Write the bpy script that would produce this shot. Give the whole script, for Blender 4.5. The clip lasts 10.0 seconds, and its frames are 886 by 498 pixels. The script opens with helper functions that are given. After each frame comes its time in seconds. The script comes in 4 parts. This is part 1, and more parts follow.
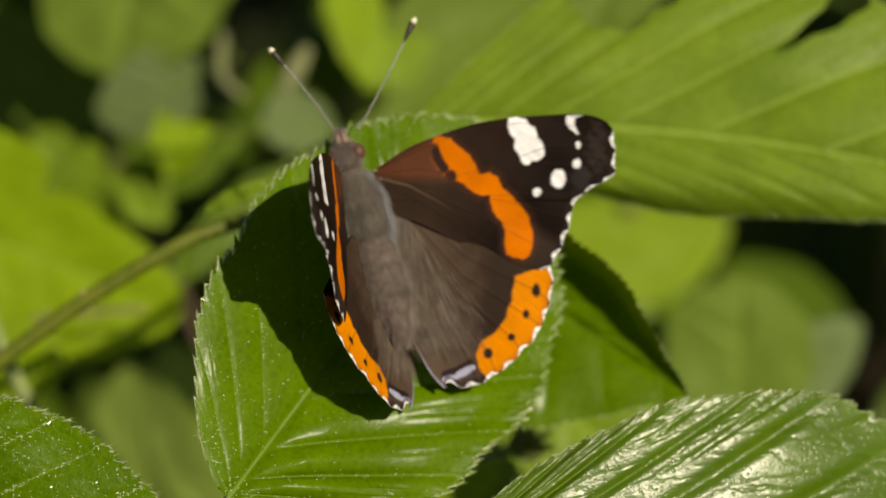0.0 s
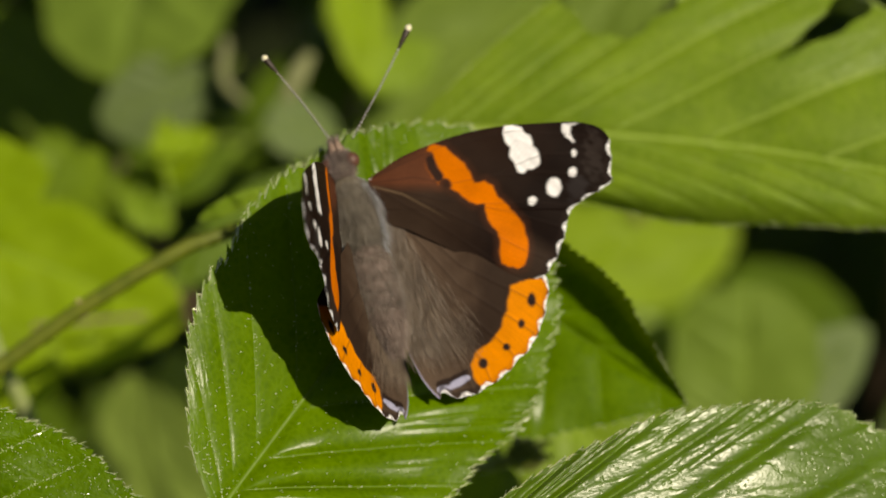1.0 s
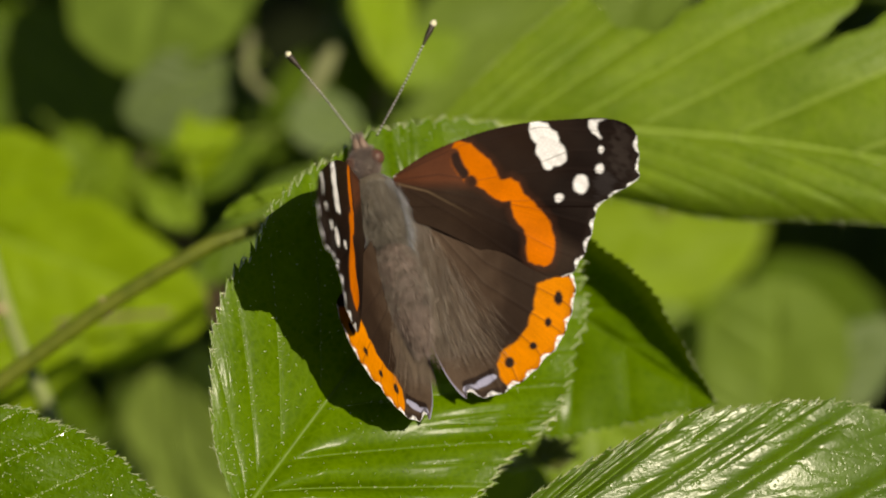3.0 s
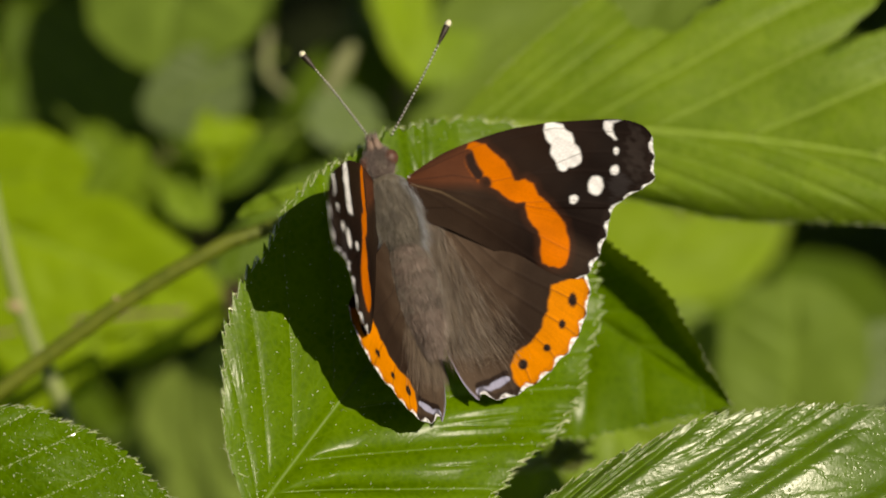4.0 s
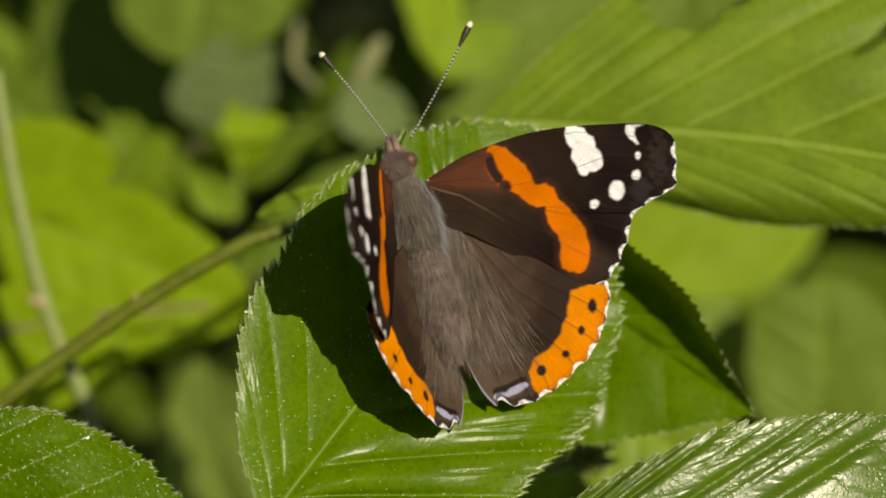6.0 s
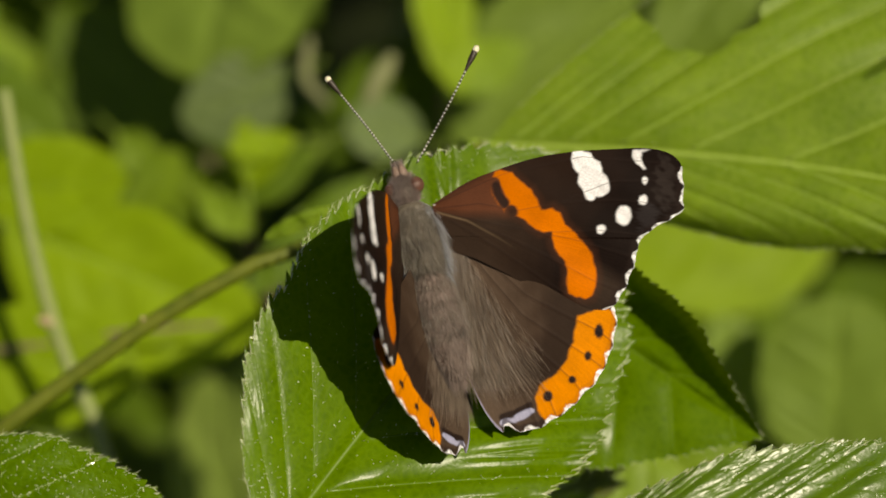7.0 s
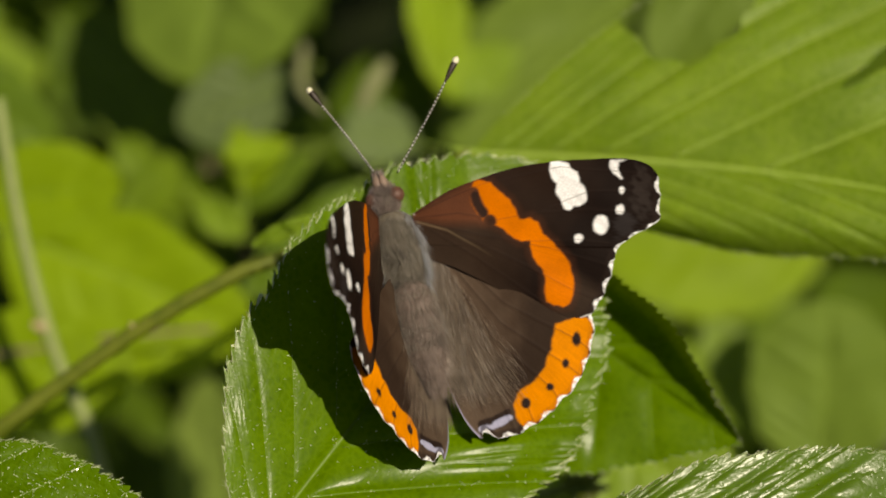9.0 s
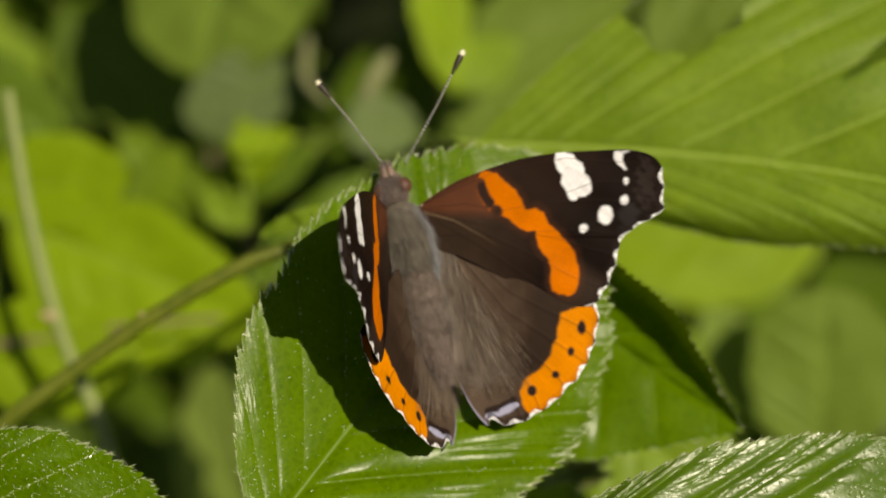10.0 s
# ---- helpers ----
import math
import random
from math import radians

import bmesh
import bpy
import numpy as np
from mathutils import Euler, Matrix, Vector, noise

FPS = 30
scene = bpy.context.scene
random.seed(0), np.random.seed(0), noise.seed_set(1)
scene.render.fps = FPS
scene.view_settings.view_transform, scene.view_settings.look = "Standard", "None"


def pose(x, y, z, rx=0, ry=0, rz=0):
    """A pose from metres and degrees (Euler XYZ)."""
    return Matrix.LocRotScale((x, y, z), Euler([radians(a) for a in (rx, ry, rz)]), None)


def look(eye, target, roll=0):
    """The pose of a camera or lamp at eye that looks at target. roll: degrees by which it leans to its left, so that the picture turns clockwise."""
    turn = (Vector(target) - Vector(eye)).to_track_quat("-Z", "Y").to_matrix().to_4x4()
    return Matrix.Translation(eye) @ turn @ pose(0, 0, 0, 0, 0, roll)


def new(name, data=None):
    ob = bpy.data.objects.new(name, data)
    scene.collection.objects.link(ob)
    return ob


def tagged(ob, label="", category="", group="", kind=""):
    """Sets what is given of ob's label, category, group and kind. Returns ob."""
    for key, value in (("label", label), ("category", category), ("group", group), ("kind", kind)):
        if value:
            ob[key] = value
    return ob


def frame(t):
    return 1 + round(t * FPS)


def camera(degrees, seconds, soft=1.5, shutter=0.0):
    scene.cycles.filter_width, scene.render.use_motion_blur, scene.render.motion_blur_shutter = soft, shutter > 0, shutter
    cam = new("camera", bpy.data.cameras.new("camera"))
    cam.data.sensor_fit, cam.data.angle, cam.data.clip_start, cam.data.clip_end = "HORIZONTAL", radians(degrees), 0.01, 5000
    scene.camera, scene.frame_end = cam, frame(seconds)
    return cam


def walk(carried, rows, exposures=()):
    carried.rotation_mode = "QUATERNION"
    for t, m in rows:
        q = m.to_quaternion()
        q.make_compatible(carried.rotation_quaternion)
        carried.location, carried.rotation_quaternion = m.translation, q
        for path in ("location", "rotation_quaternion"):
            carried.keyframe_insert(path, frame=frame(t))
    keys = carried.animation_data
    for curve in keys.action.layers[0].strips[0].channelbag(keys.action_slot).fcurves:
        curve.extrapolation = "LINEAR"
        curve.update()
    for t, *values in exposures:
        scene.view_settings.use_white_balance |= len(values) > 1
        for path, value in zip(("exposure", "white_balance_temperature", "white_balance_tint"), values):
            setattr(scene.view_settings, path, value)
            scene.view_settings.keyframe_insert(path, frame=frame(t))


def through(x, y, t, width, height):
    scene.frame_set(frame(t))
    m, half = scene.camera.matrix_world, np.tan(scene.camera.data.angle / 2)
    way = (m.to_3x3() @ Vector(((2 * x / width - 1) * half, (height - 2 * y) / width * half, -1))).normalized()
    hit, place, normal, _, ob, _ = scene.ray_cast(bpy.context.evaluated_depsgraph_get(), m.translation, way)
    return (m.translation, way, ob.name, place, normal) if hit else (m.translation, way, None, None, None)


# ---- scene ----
# ---- camera ----
cam = camera(22.0, 10.0, soft=1.7)
cam.data.dof.use_dof, cam.data.dof.focus_distance, cam.data.dof.aperture_fstop = True, 0.287, 10.5
walk(cam, [
    (0.0, pose(-0.00000, -0.20860, 0.55860, 45.000, -0.000, -0.000)),
    (0.5, pose(0.00238, -0.20792, 0.55730, 45.055, 0.411, 0.158)),
    (1.0, pose(0.00390, -0.20609, 0.55761, 45.025, 0.466, 0.402)),
    (1.5, pose(0.00322, -0.20461, 0.55850, 44.848, 0.382, 0.418)),
    (2.0, pose(0.00359, -0.20381, 0.55759, 44.857, 0.676, 0.558)),
    (2.5, pose(0.00380, -0.20351, 0.55646, 44.807, 0.887, 0.639)),
    (4.0, pose(0.00571, -0.20115, 0.55615, 44.539, 1.325, 1.467)),
    (4.5, pose(0.00676, -0.20018, 0.55590, 44.426, 1.467, 1.804)),
    (5.0, pose(0.00645, -0.19878, 0.55627, 44.265, 1.469, 2.081)),
    (6.5, pose(0.01074, -0.19507, 0.55719, 43.914, 2.075, 2.939)),
    (7.0, pose(0.01131, -0.19335, 0.55827, 43.938, 2.210, 3.103)),
    (7.5, pose(0.01378, -0.19259, 0.55865, 44.025, 2.292, 3.219)),
    (8.0, pose(0.01635, -0.19162, 0.55923, 43.916, 2.527, 3.485)),
    (8.5, pose(0.01703, -0.19290, 0.56098, 43.867, 2.555, 3.445)),
    (9.0, pose(0.01737, -0.19433, 0.56226, 43.792, 2.688, 3.509)),
    (9.5, pose(0.01770, -0.19688, 0.56472, 43.741, 2.790, 3.498)),
    (10.0, pose(0.01583, -0.19759, 0.56563, 43.535, 2.596, 3.337)),
], exposures=[(0.0, 0.0, 7400, 10), (10.0, 0.0, 7400, 10)])

# ---- daylight ----
# the sun stands to the right and behind the viewer, a little over fifty degrees high
SUN_DIR = Vector((7.9, -6.1, 13.7)).normalized()
SUN_ELEV = math.asin(SUN_DIR.z)
SUN_AZ = math.atan2(SUN_DIR.x, SUN_DIR.y)
world = bpy.data.worlds.new("sky")
scene.world = world
world.use_nodes = True
wn = world.node_tree
sky = wn.nodes.new("ShaderNodeTexSky")
sky.sky_type, sky.sun_disc = "NISHITA", False
sky.sun_elevation, sky.sun_rotation = SUN_ELEV, SUN_AZ
wn.nodes["Background"].inputs["Strength"].default_value = 0.05
wn.links.new(sky.outputs[0], wn.nodes["Background"].inputs["Color"])
sun = new("sun", bpy.data.lights.new("sun", "SUN"))
sun.data.energy, sun.data.angle, sun.data.color = 4.7, radians(0.5), (1.0, 0.93, 0.79)
sun.matrix_world = look(SUN_DIR * 5.0, (0, 0, 0))
scene.view_settings.exposure = 0.0

# ---- the working axes: tilted by 45 degrees, millimetres; u to the right, v up the slope, n out of it ----
MM = 0.001
BED = pose(0, 0, 0.35, 45, 0, 0)


def bed(u, v, n):
    return BED @ Vector((u * MM, v * MM, n * MM))


def axes(origin, forward, up):
    """A pose whose y runs along forward and whose z is as near to up as can be."""
    y = Vector(forward).normalized()
    x = y.cross(Vector(up)).normalized()
    z = x.cross(y)
    m = Matrix((x, y, z)).transposed().to_4x4()
    m.translation = Vector(origin)
    return m


# ---- materials ----
def material(name):
    mat = bpy.data.materials.new(name)
    mat.use_nodes = True
    return mat, mat.node_tree, mat.node_tree.nodes["Principled BSDF"]


def node(nt, kind, **values):
    nd = nt.nodes.new(kind)
    for key, value in values.items():
        nd.inputs[key.replace("_", " ")].default_value = value
    return nd


def ramp(nt, source, stops):
    nd = nt.nodes.new("ShaderNodeValToRGB")
    while len(nd.color_ramp.elements) < len(stops):
        nd.color_ramp.elements.new(0.5)
    for el, (place, col) in zip(nd.color_ramp.elements, stops):
        el.position, el.color = place, (*col, 1) if len(col) == 3 else col
    nt.links.new(source, nd.inputs[0])
    return nd.outputs[0]


def mixed(nt, fac, a, b, mode="MIX"):
    nd = nt.nodes.new("ShaderNodeMix")
    nd.data_type, nd.blend_type = "RGBA", mode
    for socket, value in ((nd.inputs[0], fac), (nd.inputs[6], a), (nd.inputs[7], b)):
        if hasattr(value, "is_linked"):
            nt.links.new(value, socket)
        else:
            socket.default_value = value if isinstance(value, (int, float)) else (*value, 1)
    return nd.outputs[2]


def noise_tex(nt, scale, detail=4.0, vector=None, rough=0.55):
    nd = node(nt, "ShaderNodeTexNoise", Scale=scale, Detail=detail, Roughness=rough)
    if vector is not None:
        nt.links.new(vector, nd.inputs["Vector"])
    return nd.outputs["Fac"]


def math_node(nt, op, a, b=0.0):
    nd = nt.nodes.new("ShaderNodeMath")
    nd.operation = op
    for socket, value in zip(nd.inputs, (a, b)):
        if hasattr(value, "is_linked"):
            nt.links.new(value, socket)
        else:
            socket.default_value = value
    return nd.outputs[0]


def leaf_material(name, dark, light, vein, rough, translucent, gloss=0.5, relief=0.5, through=None, pale=0.5, coat=0.0, crinkle=0.06, sleek=0.34, film=0.3, pits=0.0, wax=1.5, quilted=0.0):
    """A leaf blade. Its UV: x is the side position (-1 to 1), y counts the side veins."""
    mat, nt, bsdf = material(name)
    coord = nt.nodes.new("ShaderNodeTexCoord")
    sep = nt.nodes.new("ShaderNodeSeparateXYZ")
    nt.links.new(coord.outputs["UV"], sep.inputs[0])
    fine = noise_tex(nt, 900, 5, coord.outputs["Object"])
    broad = noise_tex(nt, 90, 3, coord.outputs["Object"])
    base = mixed(nt, ramp(nt, broad, [(0.3, (0, 0, 0)), (0.7, (1, 1, 1))]), dark, light)
    base = mixed(nt, math_node(nt, "MULTIPLY", ramp(nt, fine, [(0.4, (0, 0, 0)), (0.75, (1, 1, 1))]), 0.35), base, [c * 0.6 for c in dark])
    # net of small veins
    cells = node(nt, "ShaderNodeTexVoronoi", Scale=850)
    cells.feature = "DISTANCE_TO_EDGE"
    warp = node(nt, "ShaderNodeTexNoise", Scale=420.0, Detail=2.0)
    nt.links.new(coord.outputs["Object"], warp.inputs["Vector"])
    shift = nt.nodes.new("ShaderNodeVectorMath")
    shift.operation = "MULTIPLY_ADD"
    nt.links.new(warp.outputs["Color"], shift.inputs[0])
    shift.inputs[1].default_value = (0.0022, 0.0022, 0.0022)
    nt.links.new(coord.outputs["Object"], shift.inputs[2])
    nt.links.new(shift.outputs[0], cells.inputs["Vector"])
    net = ramp(nt, cells.outputs["Distance"], [(0.0, (0, 0, 0)), (0.3, (1, 1, 1))])
    lumps = noise_tex(nt, 260, 3, coord.outputs["Object"])
    base = mixed(nt, math_node(nt, "MULTIPLY", math_node(nt, "SUBTRACT", 1.0, net), 0.2), base, vein)
    # pale midrib and side veins
    side = math_node(nt, "ABSOLUTE", sep.outputs[0])
    wobble = math_node(nt, "ADD", sep.outputs[1], math_node(nt, "MULTIPLY", math_node(nt, "SUBTRACT", broad, 0.5), 0.12))
    rib = math_node(nt, "ABSOLUTE", math_node(nt, "SUBTRACT", math_node(nt, "FRACT", wobble), 0.5))
    ribs = ramp(nt, rib, [(0.0, (0.8, 0.8, 0.8)), (0.035, (0, 0, 0))])
    mid = ramp(nt, side, [(0.0, (1, 1, 1)), (0.011, (0.6, 0.6, 0.6)), (0.024, (0, 0, 0))])
    veins = math_node(nt, "MAXIMUM", ribs, mid)
    base = mixed(nt, math_node(nt, "MULTIPLY", veins, pale), base, vein)
    random_info = nt.nodes.new("ShaderNodeObjectInfo")
    hue = nt.nodes.new("ShaderNodeHueSaturation")
    nt.links.new(base, hue.inputs["Color"])
    nt.links.new(math_node(nt, "ADD", math_node(nt, "MULTIPLY", random_info.outputs["Random"], 0.3), 0.85), hue.inputs["Value"])
    nt.links.new(hue.outputs[0], bsdf.inputs["Base Color"])
    height = math_node(nt, "ADD", math_node(nt, "MULTIPLY", net, crinkle), math_node(nt, "MULTIPLY", fine, 0.6))
    grit = noise_tex(nt, 2600, 2, coord.outputs["Object"])
    height = math_node(nt, "ADD", height, math_node(nt, "MULTIPLY", lumps, 0.8))
    height = math_node(nt, "ADD", height, math_node(nt, "MULTIPLY", grit, 0.45))
    # cross wrinkles between the side veins
    mp = nt.nodes.new("ShaderNodeMapping")
    mp.inputs["Scale"].default_value = (9.0, 1.3, 1.0)
    nt.links.new(coord.outputs["UV"], mp.inputs["Vector"])
    wrinkles = noise_tex(nt, 1.0, 3, mp.outputs[0], 0.6)
    height = math_node(nt, "ADD", height, math_node(nt, "MULTIPLY", wrinkles, 0.8))
    bump = node(nt, "ShaderNodeBump", Strength=relief, Distance=0.0002)
    nt.links.new(height, bump.inputs["Height"])
    nt.links.new(bump.outputs[0], bsdf.inputs["Normal"])
    nt.links.new(ramp(nt, fine, [(0.3, (rough - 0.08,) * 3), (0.7, (rough + 0.1,) * 3)]), bsdf.inputs["Roughness"])
    bsdf.inputs["Specular IOR Level"].default_value = gloss
    bsdf.inputs["Coat Weight"].default_value = coat
    bsdf.inputs["Coat Roughness"].default_value = sleek
    bsdf.inputs["Coat IOR"].default_value = wax
    # cross veins sunk between the side veins part the blade into small cushions
    lay_out = nt.nodes.new("ShaderNodeVectorMath")
    lay_out.operation = "MULTIPLY_ADD"
    nt.links.new(warp.outputs["Color"], lay_out.inputs[0])
    lay_out.inputs[1].default_value = (0.5, 0.35, 0.0)
    stretch = nt.nodes.new("ShaderNodeMapping")
    stretch.inputs["Scale"].default_value = (7.0, 1.5, 1.0)
    nt.links.new(coord.outputs["UV"], stretch.inputs["Vector"])
    nt.links.new(stretch.outputs[0], lay_out.inputs[2])
    cushions = node(nt, "ShaderNodeTexVoronoi", Scale=1.0)
    cushions.feature = "DISTANCE_TO_EDGE"
    nt.links.new(lay_out.outputs[0], cushions.inputs["Vector"])
    quilt = math_node(nt, "MULTIPLY", ramp(nt, cushions.outputs["Distance"], [(0.0, (0, 0, 0)), (0.13, (0.8, 0.8, 0.8)), (0.4, (1, 1, 1))]), quilted)
    # fine pits in the glossy skin
    dots = node(nt, "ShaderNodeTexVoronoi", Scale=1300.0)
    nt.links.new(shift.outputs[0], dots.inputs["Vector"])
    holes = ramp(nt, dots.outputs["Distance"], [(0.12, (0, 0, 0)), (0.36, (1, 1, 1))])
    skin = node(nt, "ShaderNodeBump", Strength=film, Distance=0.0002)
    nt.links.new(math_node(nt, "ADD", math_node(nt, "MULTIPLY", wrinkles, 1.2), math_node(nt, "ADD", math_node(nt, "MULTIPLY", height, 0.8), math_node(nt, "ADD", quilt, math_node(nt, "MULTIPLY", holes, pits)))), skin.inputs["Height"])
    nt.links.new(skin.outputs[0], bsdf.inputs["Coat Normal"])
    glow = nt.nodes.new("ShaderNodeBsdfTranslucent")
    tint = mixed(nt, 1.0, hue.outputs[0], through or (1.9, 1.5, 0.5), "MULTIPLY")
    nt.links.new(tint, glow.inputs["Color"])
    shader = nt.nodes.new("ShaderNodeMixShader")
    shader.inputs[0].default_value = translucent
    nt.links.new(bsdf.outputs[0], shader.inputs[1])
    nt.links.new(glow.outputs[0], shader.inputs[2])
    nt.links.new(shader.outputs[0], nt.nodes["Material Output"].inputs["Surface"])
    return mat


LEAF_NEAR = leaf_material("leaf_glossy_green", (0.061, 0.124, 0.0002), (0.096, 0.182, 0.0005), (0.16, 0.26, 0.008), 0.5, 0.24, 0.02, 0.6, pale=0.15, coat=0.24, crinkle=0.15, sleek=0.25, film=0.12, pits=0.25, quilted=0.5)
LEAF_HAIRY = leaf_material("leaf_hairy_green", (0.062, 0.132, 0.0003), (0.098, 0.195, 0.0008), (0.15, 0.25, 0.008), 0.5, 0.24, 0.03, 0.9, pale=0.12, coat=0.05, crinkle=0.3, sleek=0.3, film=0.3, pits=0.4, quilted=0.8)
LEAF_WAXY = leaf_material("leaf_waxy_green", (0.066, 0.128, 0.0002), (0.098, 0.182, 0.0005), (0.09, 0.17, 0.002), 0.45, 0.2, 0.06, 0.5, pale=0.3, coat=1.0, crinkle=0.1, sleek=0.33, film=0.3, pits=0.9, wax=1.55, quilted=1.7)
LEAF_PALE = leaf_material("leaf_fresh_green", (0.110, 0.20, 0.004), (0.192, 0.305, 0.010), (0.32, 0.40, 0.08), 0.5, 0.3, 0.25, 0.25, pale=0.75)
LEAF_BRIGHT = leaf_material("leaf_yellow_green", (0.165, 0.265, 0.002), (0.225, 0.355, 0.003), (0.32, 0.40, 0.03), 0.55, 0.35, 0.2, 0.25)
LEAF_GREY = leaf_material("leaf_grey_green", (0.092, 0.142, 0.045), (0.125, 0.18, 0.062), (0.22, 0.27, 0.08), 0.6, 0.2, 0.25, 0.25)
LEAF_LIGHT = leaf_material("leaf_light_green", (0.19, 0.28, 0.045), (0.26, 0.36, 0.07), (0.30, 0.38, 0.10), 0.55, 0.3, 0.2, 0.25)
LEAF_SOFT = leaf_material("leaf_soft_green", (0.118, 0.188, 0.020), (0.160, 0.245, 0.030), (0.22, 0.30, 0.06), 0.55, 0.25, 0.2, 0.25)
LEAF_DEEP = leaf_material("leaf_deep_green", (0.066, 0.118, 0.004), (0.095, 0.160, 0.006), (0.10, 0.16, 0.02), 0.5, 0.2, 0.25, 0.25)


def plain_material(name, a, b, scale, rough=0.6, bump_mm=0.05, spec=0.4, stretch=None):
    mat, nt, bsdf = material(name)
    coord = nt.nodes.new("ShaderNodeTexCoord")
    vec = coord.outputs["Object"]
    if stretch:
        mp = nt.nodes.new("ShaderNodeMapping")
        mp.inputs["Scale"].default_value = stretch
        nt.links.new(vec, mp.inputs["Vector"])
        vec = mp.outputs[0]
    fac = noise_tex(nt, scale, 5, vec)
    fine = noise_tex(nt, scale * 6, 3, vec)
    col = mixed(nt, ramp(nt, fac, [(0.3, (0, 0, 0)), (0.7, (1, 1, 1))]), a, b)
    col = mixed(nt, math_node(nt, "MULTIPLY", fine, 0.4), col, [c * 0.5 for c in a])
    nt.links.new(col, bsdf.inputs["Base Color"])
    bsdf.inputs["Roughness"].default_value = rough
    bsdf.inputs["Specular IOR Level"].default_value = spec
    bp = node(nt, "ShaderNodeBump", Strength=0.6, Distance=bump_mm * MM)
    nt.links.new(fine, bp.inputs["Height"])
    nt.links.new(bp.outputs[0], bsdf.inputs["Normal"])
    return mat


STEM_GREEN = plain_material("stem_green", (0.088, 0.118, 0.007), (0.15, 0.175, 0.014), 400, 0.45, 0.08)
VEIN = plain_material("leaf_vein", (0.09, 0.165, 0.005), (0.13, 0.22, 0.012), 500, 0.45, 0.03, 0.25)
VEIN_PALE = plain_material("leaf_vein_pale", (0.21, 0.32, 0.03), (0.30, 0.41, 0.075), 500, 0.5, 0.03, 0.25)
STEM_PALE = plain_material("stem_pale", (0.20, 0.26, 0.07), (0.28, 0.32, 0.11), 300, 0.55)
STEM_BROWN = plain_material("stem_brown", (0.14, 0.09, 0.06), (0.22, 0.15, 0.10), 300, 0.6)
KNOB = plain_material("knob_pink", (0.32, 0.26, 0.12), (0.42, 0.30, 0.18), 600, 0.5)
PETAL_PALE = plain_material("withered_petal", (0.16, 0.18, 0.07), (0.22, 0.23, 0.10), 200, 0.7)
BRISTLE = plain_material("bristle", (0.50, 0.55, 0.30), (0.68, 0.72, 0.46), 900, 0.16, 0.0, 1.0)
# soil darker than its own tone: shade of the thicket gaps in the colour
SOIL_SHADED = plain_material("soil", (0.008, 0.012, 0.003), (0.014, 0.019, 0.005), 60, 0.95, 2.0, 0.1)


def wing_material(name):
    """Wing scales: pigment from the mesh, with fine streaks along the wing's fan."""
    mat, nt, bsdf = material(name)
    pig = nt.nodes.new("ShaderNodeVertexColor")
    pig.layer_name = "pigment"
    coord = nt.nodes.new("ShaderNodeTexCoord")
    mp = nt.nodes.new("ShaderNodeMapping")
    mp.inputs["Scale"].default_value = (240.0, 6.0, 1.0)
    nt.links.new(coord.outputs["UV"], mp.inputs["Vector"])
    streak = noise_tex(nt, 1.0, 4, mp.outputs[0], 0.7)
    grain = noise_tex(nt, 5000, 2, coord.outputs["Object"])
    patch = noise_tex(nt, 180, 4, coord.outputs["Object"])
    col = mixed(nt, 1.0, pig.outputs["Color"], ramp(nt, streak, [(0.25, (0.89, 0.89, 0.89)), (0.75, (1.11, 1.10, 1.09))]), "MULTIPLY")
    col = mixed(nt, 1.0, col, ramp(nt, grain, [(0.3, (0.93, 0.93, 0.93)), (0.7, (1.07, 1.07, 1.07))]), "MULTIPLY")
    col = mixed(nt, 1.0, col, ramp(nt, patch, [(0.3, (0.86, 0.86, 0.86)), (0.7, (1.12, 1.12, 1.12))]), "MULTIPLY")
    nt.links.new(col, bsdf.inputs["Base Color"])
    bsdf.inputs["Roughness"].default_value = 0.6
    bsdf.inputs["Specular IOR Level"].default_value = 0.04
    bsdf.inputs["Sheen Weight"].default_value = 0.0
    bsdf.inputs["Sheen Roughness"].default_value = 0.4
    bp = node(nt, "ShaderNodeBump", Strength=0.35, Distance=0.00008)
    nt.links.new(math_node(nt, "ADD", streak, math_node(nt, "MULTIPLY", grain, 0.6)), bp.inputs["Height"])
    nt.links.new(bp.outputs[0], bsdf.inputs["Normal"])
    return mat


WING = wing_material("wing_scales")
BODY = plain_material("body_cuticle", (0.10, 0.085, 0.062), (0.15, 0.125, 0.09), 900, 0.6, 0.1, 0.3)
ABDOMEN_SKIN = plain_material("abdomen_scales", (0.085, 0.062, 0.050), (0.21, 0.158, 0.135), 1100, 0.6, 0.15, 0.3)


def fur_material(name, a, b, blotch=0.12):
    """Hair: each strand has its own tone."""
    mat, nt, bsdf = material(name)
    geo = nt.nodes.new("ShaderNodeNewGeometry")
    coord = nt.nodes.new("ShaderNodeTexCoord")
    patch = noise_tex(nt, 330, 3, coord.outputs["Object"])
    col = mixed(nt, geo.outputs["Random Per Island"], a, b)
    col = mixed(nt, 1.0, col, ramp(nt, patch, [(0.34, (1 - blotch,) * 3), (0.62, (1 + 0.5 * blotch,) * 3)]), "MULTIPLY")
    nt.links.new(col, bsdf.inputs["Base Color"])
    bsdf.inputs["Roughness"].default_value = 0.45
    bsdf.inputs["Specular IOR Level"].default_value = 0.4
    return mat


